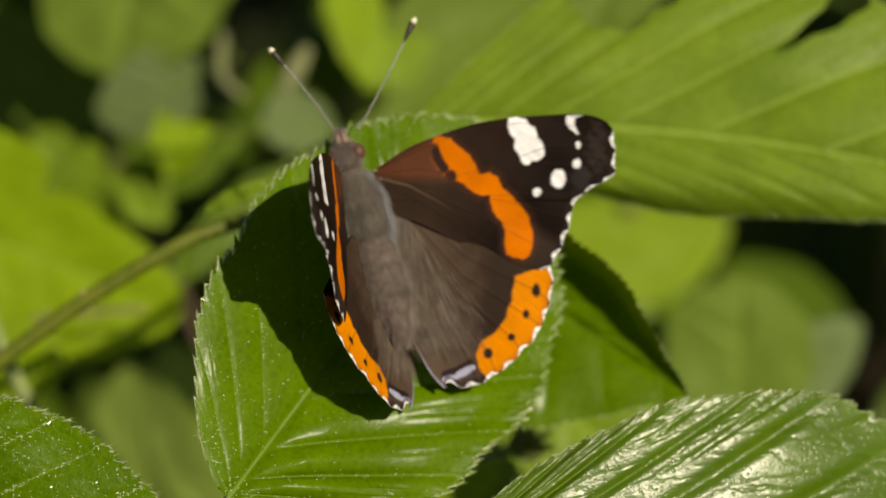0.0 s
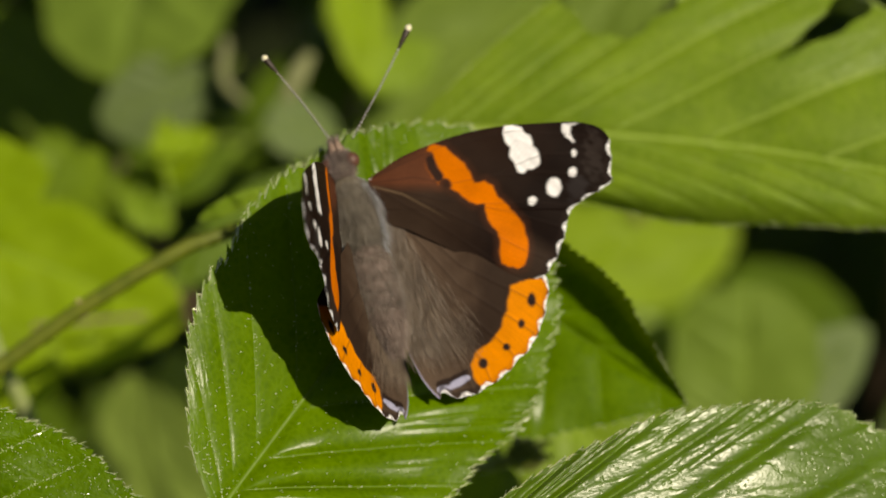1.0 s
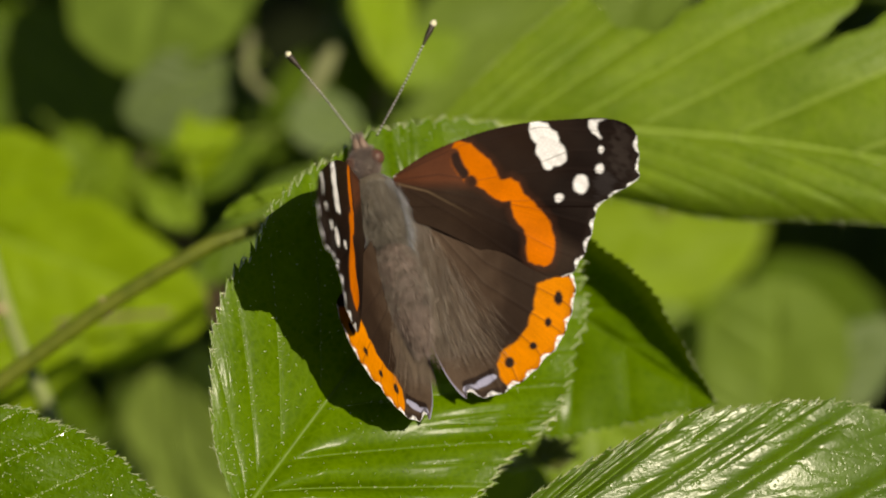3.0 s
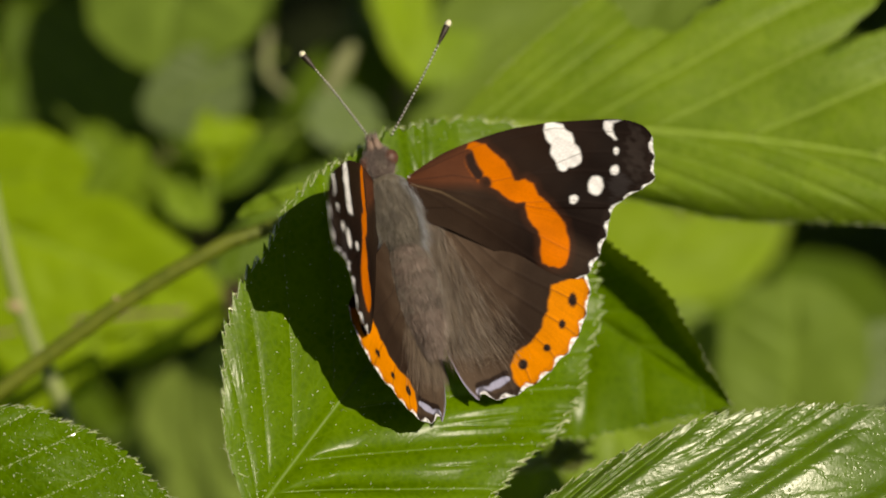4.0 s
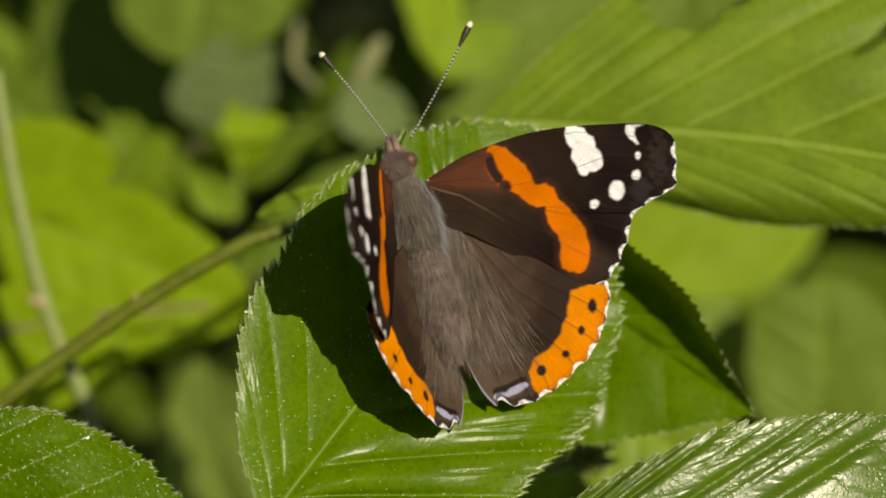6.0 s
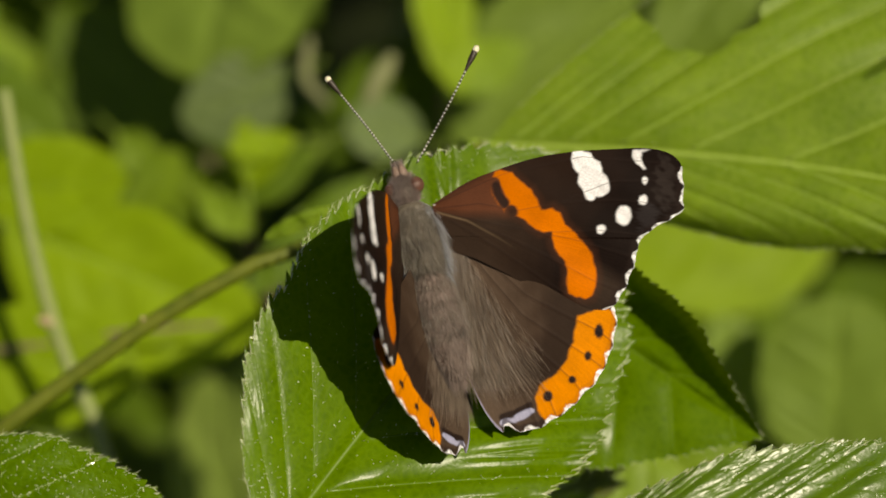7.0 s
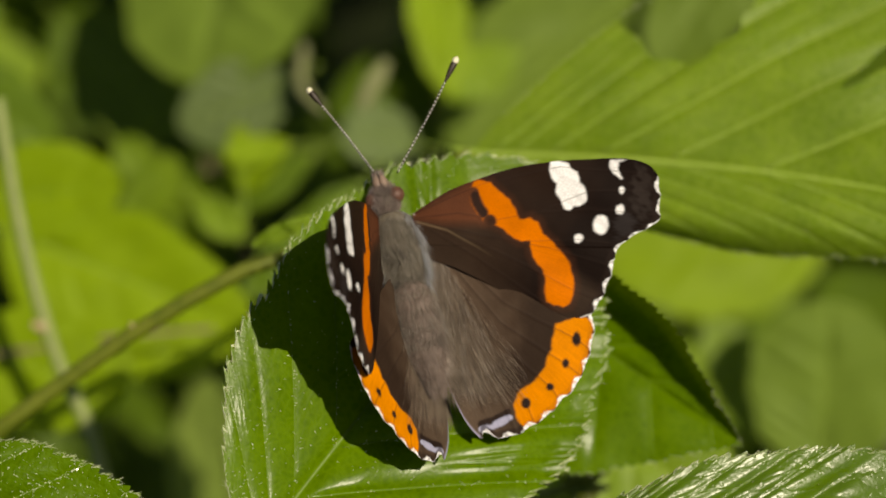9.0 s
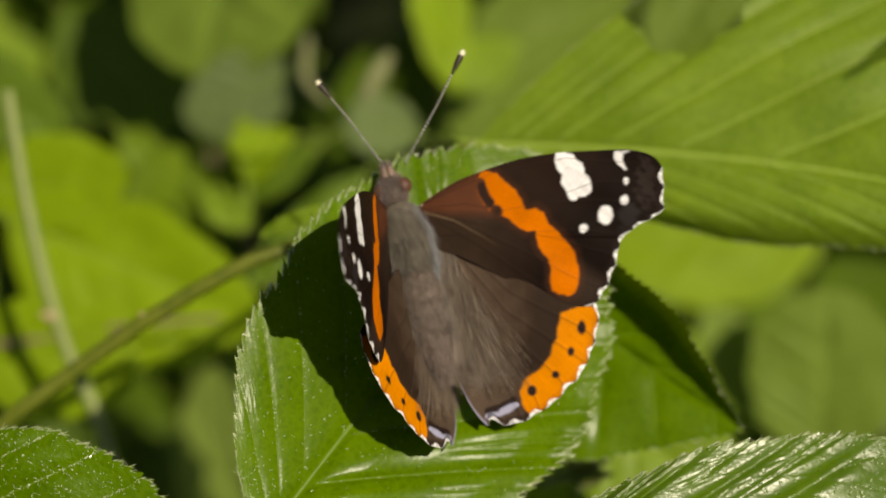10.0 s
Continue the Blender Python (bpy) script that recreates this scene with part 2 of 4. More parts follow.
FUR_GREY = fur_material("fur_grey_brown", (0.078, 0.066, 0.050), (0.25, 0.222, 0.185), 0.45)
FUR_PALE = fur_material("fur_pale_grey", (0.22, 0.23, 0.25), (0.42, 0.43, 0.46))
FUR_BROWN = fur_material("fur_brown", (0.115, 0.088, 0.072), (0.29, 0.225, 0.190), 0.25)
FUR_MAUVE = fur_material("fur_mauve", (0.13, 0.095, 0.082), (0.36, 0.29, 0.262), 0.25)
FUR_SILK = fur_material("fur_silk", (0.075, 0.055, 0.040), (0.27, 0.208, 0.155))
EYE = plain_material("eye_red_brown", (0.075, 0.03, 0.018), (0.16, 0.07, 0.045), 1500, 0.5, 0.05, 0.4)
PALP = plain_material("palp_brown", (0.15, 0.095, 0.068), (0.29, 0.20, 0.15), 1500, 0.55, 0.05)
ANT_DARK = plain_material("antenna_dark", (0.025, 0.016, 0.01), (0.04, 0.026, 0.016), 2000, 0.45, 0.02)
ANT_PALE = plain_material("antenna_pale", (0.5, 0.5, 0.45), (0.62, 0.6, 0.55), 2000, 0.5, 0.02)
ANT_TIP = plain_material("antenna_tip", (0.75, 0.7, 0.48), (0.85, 0.8, 0.6), 2000, 0.5, 0.02)


# ---- mesh helpers ----
def link_mesh(name, verts, faces, mat, parent=None, label="", m=None, smooth=True, uv=None, colours=None):
    me = bpy.data.meshes.new(name)
    me.from_pydata([tuple(v) for v in verts], [], [tuple(int(i) for i in f) for f in faces])
    if smooth:
        me.polygons.foreach_set("use_smooth", [True] * len(me.polygons))
    if uv is not None:
        layer = me.uv_layers.new(name="blade")
        index = np.empty(len(me.loops), dtype=np.int32)
        me.loops.foreach_get("vertex_index", index)
        layer.data.foreach_set("uv", np.asarray(uv, dtype=np.float32)[index].ravel())
    if colours is not None:
        attr = me.color_attributes.new("pigment", "FLOAT_COLOR", "POINT")
        attr.data.foreach_set("color", np.c_[colours, np.ones(len(colours))].astype(np.float32).ravel())
    me.materials.append(mat)
    me.update()
    ob = new(name, me)
    if parent is not None:
        ob.parent = parent
    if m is not None:
        ob.matrix_basis = m
    return tagged(ob, label)


def part(name, bm, mat, parent, label="", m=None):
    me = bpy.data.meshes.new(name)
    bm.to_mesh(me)
    bm.free()
    me.polygons.foreach_set("use_smooth", [True] * len(me.polygons))
    me.materials.append(mat)
    ob = new(name, me)
    ob.parent = parent
    if m is not None:
        ob.matrix_basis = m
    return tagged(ob, label)


def smooth_line(points, count):
    """Catmull-Rom through the points, evenly resampled."""
    p = np.asarray(points, float)
    p = np.vstack([2 * p[0] - p[1], p, 2 * p[-1] - p[-2]])
    out = []
    for i in range(1, len(p) - 2):
        for t in np.linspace(0, 1, 24, endpoint=False):
            a, b, c, d = p[i - 1:i + 3]
            out.append(0.5 * (2 * b + (c - a) * t + (2 * a - 5 * b + 4 * c - d) * t * t + (3 * b - a - 3 * c + d) * t ** 3))
    out = np.array(out + [p[-2]])
    dist = np.r_[0, np.cumsum(np.linalg.norm(np.diff(out, axis=0), axis=1))]
    want = np.linspace(0, dist[-1], count)
    return np.stack([np.interp(want, dist, out[:, k]) for k in range(out.shape[1])], axis=1)


def tube(points, radii, sides=10, steps=None):
    """Vertices and faces of a round tube along a smooth line; radii are spread along it."""
    line = smooth_line(points, steps or max(8, len(points) * 8))
    radius = np.interp(np.linspace(0, 1, len(line)), np.linspace(0, 1, len(radii)), radii)
    tang = np.gradient(line, axis=0)
    tang /= np.linalg.norm(tang, axis=1)[:, None]
    ref = np.array([0.31, 0.17, 0.93])
    a = np.cross(tang, ref)
    a /= np.linalg.norm(a, axis=1)[:, None]
    b = np.cross(tang, a)
    ang = np.arange(sides) * 2 * math.pi / sides
    ring = line[:, None] + radius[:, None, None] * (np.cos(ang)[None, :, None] * a[:, None] + np.sin(ang)[None, :, None] * b[:, None])
    verts = ring.reshape(-1, 3).tolist() + [line[0].tolist(), line[-1].tolist()]
    faces = []
    n = len(line)
    for i in range(n - 1):
        for j in range(sides):
            k = (j + 1) % sides
            faces.append((i * sides + j, i * sides + k, (i + 1) * sides + k, (i + 1) * sides + j))
    for j in range(sides):
        k = (j + 1) % sides
        faces.append((n * sides, k, j))
        faces.append((n * sides + 1, (n - 1) * sides + j, (n - 1) * sides + k))
    return verts, faces


def spikes(roots, ways, lengths, thickness):
    """Thin three-sided needles."""
    verts, faces = [], []
    for r, w, l in zip(roots, ways, lengths):
        w = w / np.linalg.norm(w)
        a = np.cross(w, (0.36, 0.48, 0.8))
        a /= np.linalg.norm(a)
        b = np.cross(w, a)
        k = len(verts)
        for t in (0, 2.09, 4.19):
            verts.append(r + thickness * (math.cos(t) * a + math.sin(t) * b))
        verts.append(r + w * l)
        faces += [(k, k + 1, k + 3), (k + 1, k + 2, k + 3), (k + 2, k, k + 3)]
    return verts, faces


# ---- leaves ----
def blade_surface(L, wl, wr, e, q, shape, power, pairs, depth, fold, curl, droop, cup, teeth, seed, sway=0.0, hem=3.0, ridge=(1.0, 1.0), plateau=0.5, calm=0.06, wave=1.0, forks=0.0, bow=0.3, groove=0.13):
    """Points of a leaf blade in millimetres for outline station e (0 to 1) and side position q (-1 to 1)."""
    rng = np.random.default_rng(seed)
    ph = rng.uniform(0, 6.28, 8)
    side = np.abs(q)
    width = np.where(q < 0, wl, wr) * np.clip(np.sin(np.pi * np.clip(e, 0, 1) ** shape[0]), 0, 1) ** shape[1]
    width = width * (1 + 0.03 * np.sin(9 * e + ph[0]) + 0.02 * np.sin(23 * e + ph[1]))
    saw = (e * pairs * teeth[0] + 0.15 * np.sin(31 * e + ph[2])) % 1.0
    big = (e * pairs + 0.25) % 1.0
    tooth = teeth[1] * (saw ** 1.4 - 0.35) + teeth[1] * 0.6 * (big - 0.5)
    width = width + tooth * side ** 10 * np.clip(np.sin(np.pi * e) * 3, 0, 1)
    mid = e ** power
    x = q * width
    y = L * (mid + (e - mid) * side ** 0.92) + tooth * 0.5 * side ** 10
    phase = e * pairs
    env = np.clip(side * 5, 0, 1) * np.clip((1.02 - side) * 4, 0.45, 1) * np.clip(np.sin(np.pi * e) * 2, 0, 1) * np.clip((e - calm) * 5, 0, 1)
    puff = 0.5 + 0.5 * np.cos(2 * np.pi * phase)
    z = depth * ((1 - plateau) * puff ** 0.7 + plateau * (1 - np.exp(-(((phase % 1.0) - 0.5) / groove) ** 2))) * env * np.where(q < 0, ridge[0] + (ridge[-1] - ridge[0]) * (len(ridge) > 2) * np.clip((e - 0.55) * 5, 0, 1), ridge[1]) * (1 + 0.35 * np.sin(2.1 * phase + 5 * side + ph[7]))
    z = z + depth * 0.5 * (1 - np.exp(-(x / (0.035 * max(wl, wr))) ** 2))
    # side veins fork towards the margin: finer creases between them
    frac = (phase + 0.10 * np.sin(2.7 * np.floor(phase) + 4.0 * side + ph[5])) % 1.0
    near_edge = np.clip((side - 0.5 - 0.12 * np.sin(3.3 * np.floor(phase + 0.5) + ph[6])) * 4, 0, 1) * np.clip(np.sin(np.pi * e) * 2, 0, 1)
    tip_pleats = np.clip((e - 0.62) * 4, 0, 1) * (len(ridge) > 2)
    z = z - forks * (np.where(q < 0, ridge[0], ridge[1]) * (1 - tip_pleats) + 2.0 * tip_pleats) * depth * near_edge * np.exp(-((np.abs(frac - 0.5) - 0.5 + 0.2 * (1 - side)) / 0.075) ** 2)
    fl, fr = fold if isinstance(fold, tuple) else (fold, fold)
    z = z + np.where(q < 0, fl, fr) * np.abs(x) + curl * (y - bow * L) ** 2 / L - droop * side ** 3 * width * 0.35
    z = z + np.where(q > 0, cup[1], cup[0]) * side ** hem * width
    z = z + wave * 0.016 * L * np.sin(3.1 * x / max(wl, wr) + ph[3]) * np.sin(4.2 * y / L + ph[4]) + wave * 0.006 * L * np.sin(9 * x / max(wl, wr) + ph[5]) * np.sin(11 * y / L + ph[6])
    x = x + sway * np.sin(np.pi * np.clip(y / L, 0, 1))
    return np.stack([x, y, z], axis=-1)


def leaf(label, base, tip, face, wl, wr, mat, shape=(1.0, 0.6), power=2.4, pairs=8, depth=0.35, fold=0.12, curl=0.0, droop=0.1,
         cup=(0.0, 0.0), teeth=(5, 0.5), res=(150, 36), seed=1, bites=(), sway=0.0, hem=3.0, ridge=(1.0, 1.0), plateau=0.5, calm=0.06, wave=1.0, forks=0.0, bow=0.3, groove=0.13, veins=False, bristles=0, glints=0, hair=1.0, petiole=6.0, name="leaf", group="bramble leaves"):
    """One leaf in the working axes: base and tip in millimetres, face the way its upper side looks, wl and wr its half widths."""
    b, t = Vector(base), Vector(tip)
    L = (t - b).length
    m = BED @ Matrix.Scale(MM, 4) @ axes(b, t - b, Vector(face))
    loc, rot, _ = m.decompose()
    thing = new(name)
    thing.matrix_basis = Matrix.LocRotScale(loc, rot, None)
    tagged(thing, label, "leaf", group)
    args = (shape, power, pairs, depth, fold, curl, droop, cup, teeth, seed, sway, hem, ridge, plateau, calm, wave, forks, bow, groove)
    ne, nq = res
    e, q = np.meshgrid(np.linspace(0.0, 1.0, ne), np.linspace(-1, 1, nq * 2 + 1), indexing="ij")
    pts = blade_surface(L, wl, wr, e, q, *args)
    n2 = nq * 2 + 1
    i, j = np.meshgrid(np.arange(ne - 1), np.arange(n2 - 1), indexing="ij")
    a = (i * n2 + j).ravel()
    quads = np.stack([a, a + 1, a + n2 + 1, a + n2], axis=1)
    flat = pts.reshape(-1, 3)
    if bites:
        mid = flat[quads].mean(axis=1)
        keep = np.ones(len(quads), bool)
        for x0, y0, x1, y1, r0, r1 in bites:
            d = np.array([x1 - x0, y1 - y0])
            rel = mid[:, :2] - (x0, y0)
            s = np.clip(rel @ d / max(d @ d, 1e-6), 0, 1)
            gap = np.linalg.norm(rel - s[:, None] * d, axis=1)
            wob = min(0.12, 0.4 / max(r0, r1)) * (np.sin(mid[:, 0] * 1.3) + np.sin(mid[:, 1] * 1.1))
            keep &= gap > (r0 + (r1 - r0) * s) * (1 + wob)
        quads = quads[keep]
        # draw the cut edge smooth
        flat = flat.copy()
        for x0, y0, x1, y1, r0, r1 in bites:
            d = np.array([x1 - x0, y1 - y0])
            rel = flat[:, :2] - (x0, y0)
            s = np.clip(rel @ d / max(d @ d, 1e-6), 0, 1)
            off = rel - s[:, None] * d
            gap = np.linalg.norm(off, axis=1)
            want = (r0 + (r1 - r0) * s) * (1 + min(0.12, 0.4 / max(r0, r1)) * (np.sin(flat[:, 0] * 1.3) + np.sin(flat[:, 1] * 1.1)))
            push = np.where(gap < want + 0.12, want / np.maximum(gap, 1e-3), 1.0)[:, None]
            flat[:, :2] += off * (np.minimum(push, 3.0) - 1)
    uv = np.stack([q.ravel(), e.ravel() * pairs], axis=1)
    blade = link_mesh("blade", flat * MM, quads, mat, thing, uv=uv)
    # the rib stands out below the blade
    es = np.linspace(0.0, 0.97, 22)
    ribline = blade_surface(L, wl, wr, es, np.zeros_like(es), *args)
    ribline[:, 1] = np.linspace(0, 0.97 * L, 22)
    zs = blade_surface(L, wl, wr, (ribline[:, 1] / L) ** (1 / power), np.zeros_like(es), *args)[:, 2]
    ribline[:, 0] = sway * np.sin(np.pi * ribline[:, 1] / L)
    rr = max(0.25, 0.0065 * L)
    near = mat in (LEAF_NEAR, LEAF_WAXY, LEAF_HAIRY)
    rr = rr if near else rr * 0.75
    ribline[:, 2] = zs - (0.72 if near else 0.35) * rr
    start = [(0.0, -petiole, -0.22 * petiole), (0.0, -petiole * 0.5, -0.08 * petiole)] if petiole else []
    v, f = tube(np.array([*start, *ribline]) * MM, [rr * 1.25 * MM, rr * MM, rr * 0.3 * MM], 7, 40)
    link_mesh("midrib", v, f, VEIN if near else VEIN_PALE, thing)
    if veins:
        # fine side veins in the furrows of the blade
        for k in range(int(pairs)):
            for sgn in (-1.0, 1.0):
                if k + 0.5 < calm * pairs:
                    continue
                qs = np.linspace(0.03, 0.93, 12) * sgn
                line = blade_surface(L, wl, wr, np.full(12, (k + 0.5) / pairs), qs, *args)
                line[:, 2] -= 0.03
                for x0, y0, x1, y1, r0, r1 in bites:
                    d = np.array([x1 - x0, y1 - y0])
                    gone = np.linalg.norm(line[:, :2] - (x0, y0) - np.clip((line[:, :2] - (x0, y0)) @ d / (d @ d), 0, 1)[:, None] * d, axis=1) < max(r0, r1) * 1.2
                    if gone.any():
                        line = line[:int(np.argmax(gone))]
                if len(line) < 4:
                    continue
                v, f = tube(line * MM, [(0.12 if near else 0.21) * MM, (0.09 if near else 0.15) * MM, 0.04 * MM], 5, 24)
                link_mesh("side_vein", v, f, VEIN if near else VEIN_PALE, thing)
    rng = np.random.default_rng(seed + 77)
    if bristles:
        es = rng.uniform(0.03, 0.99, bristles)
        qs = np.where(rng.random(bristles) < 0.5, -1.0, 1.0)
        root = blade_surface(L, wl, wr, es, qs * 0.985, *args)
        out = blade_surface(L, wl, wr, np.clip(es + 0.004, 0, 1), qs * 1.02, *args) - root
        out = out / (np.linalg.norm(out, axis=1)[:, None] + 1e-9) + rng.normal(0, 0.35, out.shape) + np.array([0, 0.3, 0.25])
        v, f = spikes(root * MM, out, rng.uniform(0.4, 1.2, bristles) * MM, 0.06 * MM)
        link_mesh("margin_bristles", v, f, BRISTLE, thing, "fine pale bristles", smooth=False)["kind"] = "stuff"
    if glints:
        es, qs = rng.uniform(0.05, 0.97, glints), rng.uniform(-0.97, 0.97, glints)
        # two in five stand on the veins
        on = rng.random(glints) < 0.4
        es = np.where(on, (np.floor(es * pairs) + 0.5 + rng.normal(0, 0.02, glints)) / pairs, es)
        root = blade_surface(L, wl, wr, np.clip(es, 0.02, 0.98), qs, *args)
        v, f = spikes(root * MM, rng.normal(0, 0.5, root.shape) + np.array([0, 0.2, 0.9]), rng.uniform(0.16, 0.5, glints) * hair * MM, 0.085 * MM)
        link_mesh("surface_hairs", v, f, BRISTLE, thing, "sparse short pale hairs", smooth=False)["kind"] = "stuff"
    return thing


def stem(label, points, radii, mat, knobs=(), name="stem", sides=12):
    """A round stalk through points of the working axes, with thorn knobs at shares of its length."""
    thing = new(name)
    thing.matrix_basis = BED
    tagged(thing, label, "stem")
    pts = np.array(points) * MM
    v, f = tube(pts, [r * MM for r in radii], sides, 60)
    link_mesh("stalk", v, f, mat, thing)
    line = smooth_line(pts, 101)
    for share, du, dv, size in knobs:
        p = line[int(share * 100)]
        w = np.array([du, dv, 0.6])
        w /= np.linalg.norm(w)
        r = np.interp(share, np.linspace(0, 1, len(radii)), radii) * MM
        root = p + w * r * 0.55
        v, f = tube([root, root + w * size * 0.5 * MM, root + w * size * MM], [size * 0.55 * MM, size * 0.4 * MM, size * 0.1 * MM], 8, 10)
        link_mesh("thorn", v, f, KNOB, thing, "small pinkish thorn bud")
    return thing


def bud(label, place):
    """A small closed flower bud: pointed hairy sepals round a core."""
    thing = new("flower_bud")
    thing.matrix_basis = BED @ pose(*[c * MM for c in place], 20, 10, -60)
    tagged(thing, label, "bud")
    rng = np.random.default_rng(4)
    v, f = tube(np.array([(0, -9, -3), (0, -5, -1.2), (0, -1.6, 0)]) * MM, [0.5 * MM, 0.55 * MM, 0.8 * MM], 9, 20)
    link_mesh("stalk", v, f, STEM_GREEN, thing)
    v, f = tube(np.array([(0, -2.0, 0), (0, 0.2, 0), (0, 2.4, 0.2)]) * MM, [1.0 * MM, 2.0 * MM, 1.5 * MM, 0.5 * MM], 14, 20)
    link_mesh("core", v, f, STEM_GREEN, thing)
    for k in range(5):
        a = k * 1.257
        x, z = math.cos(a), math.sin(a)
        v, f = tube(np.array([(x * 1.2, -1.4, z * 1.2), (x * 2.3, 0.6, z * 2.3), (x * 2.0, 2.6, z * 2.0), (x * 2.6, 4.4, z * 2.6)]) * MM, [0.7 * MM, 1.0 * MM, 0.7 * MM, 0.1 * MM], 8, 18)
        link_mesh("sepal", v, f, STEM_GREEN, thing)
    n = 420
    a, y = rng.uniform(0, 6.283, n), rng.uniform(-8, 4, n)
    r = np.where(y < -1.6, 0.5, 2.1)
    root = np.stack([np.cos(a) * r, y, np.sin(a) * r + np.where(y < -1.6, (y + 1.6) * 0.4, 0)], 1)
    way = np.stack([np.cos(a), rng.uniform(-0.3, 0.8, n), np.sin(a)], 1)
    v, f = spikes(root * MM, way, rng.uniform(0.5, 1.4, n) * MM, 0.05 * MM)
    tagged(link_mesh("hairs", v, f, BRISTLE, thing, "fine pale hairs", smooth=False), kind="stuff")
    return thing


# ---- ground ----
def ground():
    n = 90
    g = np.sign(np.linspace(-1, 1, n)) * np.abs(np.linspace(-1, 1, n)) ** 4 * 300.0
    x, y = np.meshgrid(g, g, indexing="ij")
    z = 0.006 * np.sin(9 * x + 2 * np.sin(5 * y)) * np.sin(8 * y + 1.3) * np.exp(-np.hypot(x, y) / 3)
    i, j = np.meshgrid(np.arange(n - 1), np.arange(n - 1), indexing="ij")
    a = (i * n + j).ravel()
    ob = link_mesh("ground", np.stack([x, y, z], -1).reshape(-1, 3), np.stack([a, a + n, a + n + 1, a + 1], 1), SOIL_SHADED)
    return tagged(ob, "soil under the brambles, their shade put into its near-black colour", "ground", kind="structure")


ground()


def undergrowth():
    """The crowded leaves deeper in the thicket, with gaps that stay open, and unseen leaves added to shade them."""
    rng = np.random.default_rng(9)
    gaps = [(-50, 21, 14), (-58, 23, 12), (-62, 13, 8), (-58, 14, 6), (-21, 30, 6), (-46, -16, 4.5), (56, -6, 10), (58, -14, 8), (-17, 12, 4), (48, 29, 7)]
    lit = (-38, -15, 9)
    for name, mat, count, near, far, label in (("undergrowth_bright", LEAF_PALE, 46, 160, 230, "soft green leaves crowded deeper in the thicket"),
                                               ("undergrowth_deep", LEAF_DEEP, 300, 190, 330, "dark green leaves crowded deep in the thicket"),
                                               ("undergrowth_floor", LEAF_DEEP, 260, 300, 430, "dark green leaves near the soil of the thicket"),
                                               # added leaves kept outside the view; they only block sun from the gaps
                                               ("undergrowth_outer", LEAF_PALE, 330, 185, 240, "unseen soft green leaves added outside the view to shade the gaps")):
        verts, faces, uvs = [], [], []
        made = 0
        while made < count:
            n = -rng.uniform(near, far)
            outer = name == "undergrowth_outer"
            u, v = (rng.uniform(-180, 420), rng.uniform(-150, 340)) if outer else (rng.uniform(-190, 230), rng.uniform(-130, 120))
            L = rng.uniform(36, 56) if outer else rng.uniform(26, 46)
            k = 295.0 / (295.0 - n)
            room = 0.42 * L * k
            if outer:
                if abs(u * k) < 62 + room and abs(v * k) < 36 + room:
                    continue
            elif name == "undergrowth_bright" and any(math.hypot(u * k - a, v * k - b) < r + room for a, b, r in gaps):
                continue
            elif name == "undergrowth_deep" and any(math.hypot(u * k - a, v * k - b) < r + 0.25 * room for a, b, r in gaps + [lit]):
                continue
            made += 1
            e, q = np.meshgrid(np.linspace(0, 1, 26), np.linspace(-1, 1, 13), indexing="ij")
            w = L * rng.uniform(0.32, 0.45)
            pts = blade_surface(L, w, w, e, q, (1.0, 0.6), 2.2, 7, 0.4, rng.uniform(0, 0.3), 0.0, 0.2, (0, 0), (4, 0.5), int(rng.integers(1e6)))
            pts[..., 1] -= L / 2
            turn = Euler((rng.uniform(-0.9, 0.2), rng.uniform(-0.5, 0.5), rng.uniform(0, 6.28))).to_matrix()
            m = BED @ Matrix.Scale(MM, 4) @ Matrix.Translation((u, v, n)) @ Matrix.Rotation(-0.6, 4, "X") @ turn.to_4x4()
            flat = pts.reshape(-1, 3) @ np.array(m.to_3x3()).T + np.array(m.translation)
            flat[:, 2] = np.maximum(flat[:, 2], 0.012)
            i, j = np.meshgrid(np.arange(25), np.arange(12), indexing="ij")
            a = (i * 13 + j).ravel() + len(verts) * 338
            faces.append(np.stack([a, a + 1, a + 14, a + 13], 1))
            verts.append(flat)
            uvs.append(np.stack([q.ravel(), e.ravel() * 7], 1))
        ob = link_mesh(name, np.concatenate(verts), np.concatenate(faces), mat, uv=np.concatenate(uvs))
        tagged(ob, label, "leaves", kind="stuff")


undergrowth()


def canes():
    """Thin canes that carry the thicket, rising from the soil."""
    rng = np.random.default_rng(31)
    for u, v, n in ((-70, 20, -190), (-20, 35, -200), (40, 10, -195), (75, -25, -185), (-60, -30, -200), (10, -30, -190), (100, 40, -190)):
        top = bed(u, v, n)
        foot = Vector((top.x + rng.uniform(-0.05, 0.05), top.y + rng.uniform(0.0, 0.08), -0.01))
        mid = top.lerp(foot, 0.5) + Vector((rng.uniform(-0.02, 0.02), rng.uniform(-0.02, 0.02), 0))
        v_, f_ = tube([tuple(foot), tuple(mid), tuple(top)], [0.0022, 0.0018, 0.001], 9, 24)
        cane = link_mesh("cane", v_, f_, STEM_BROWN)
        tagged(cane, "thin brown bramble cane rising from the soil", "stem", "canes of the thicket")


canes()


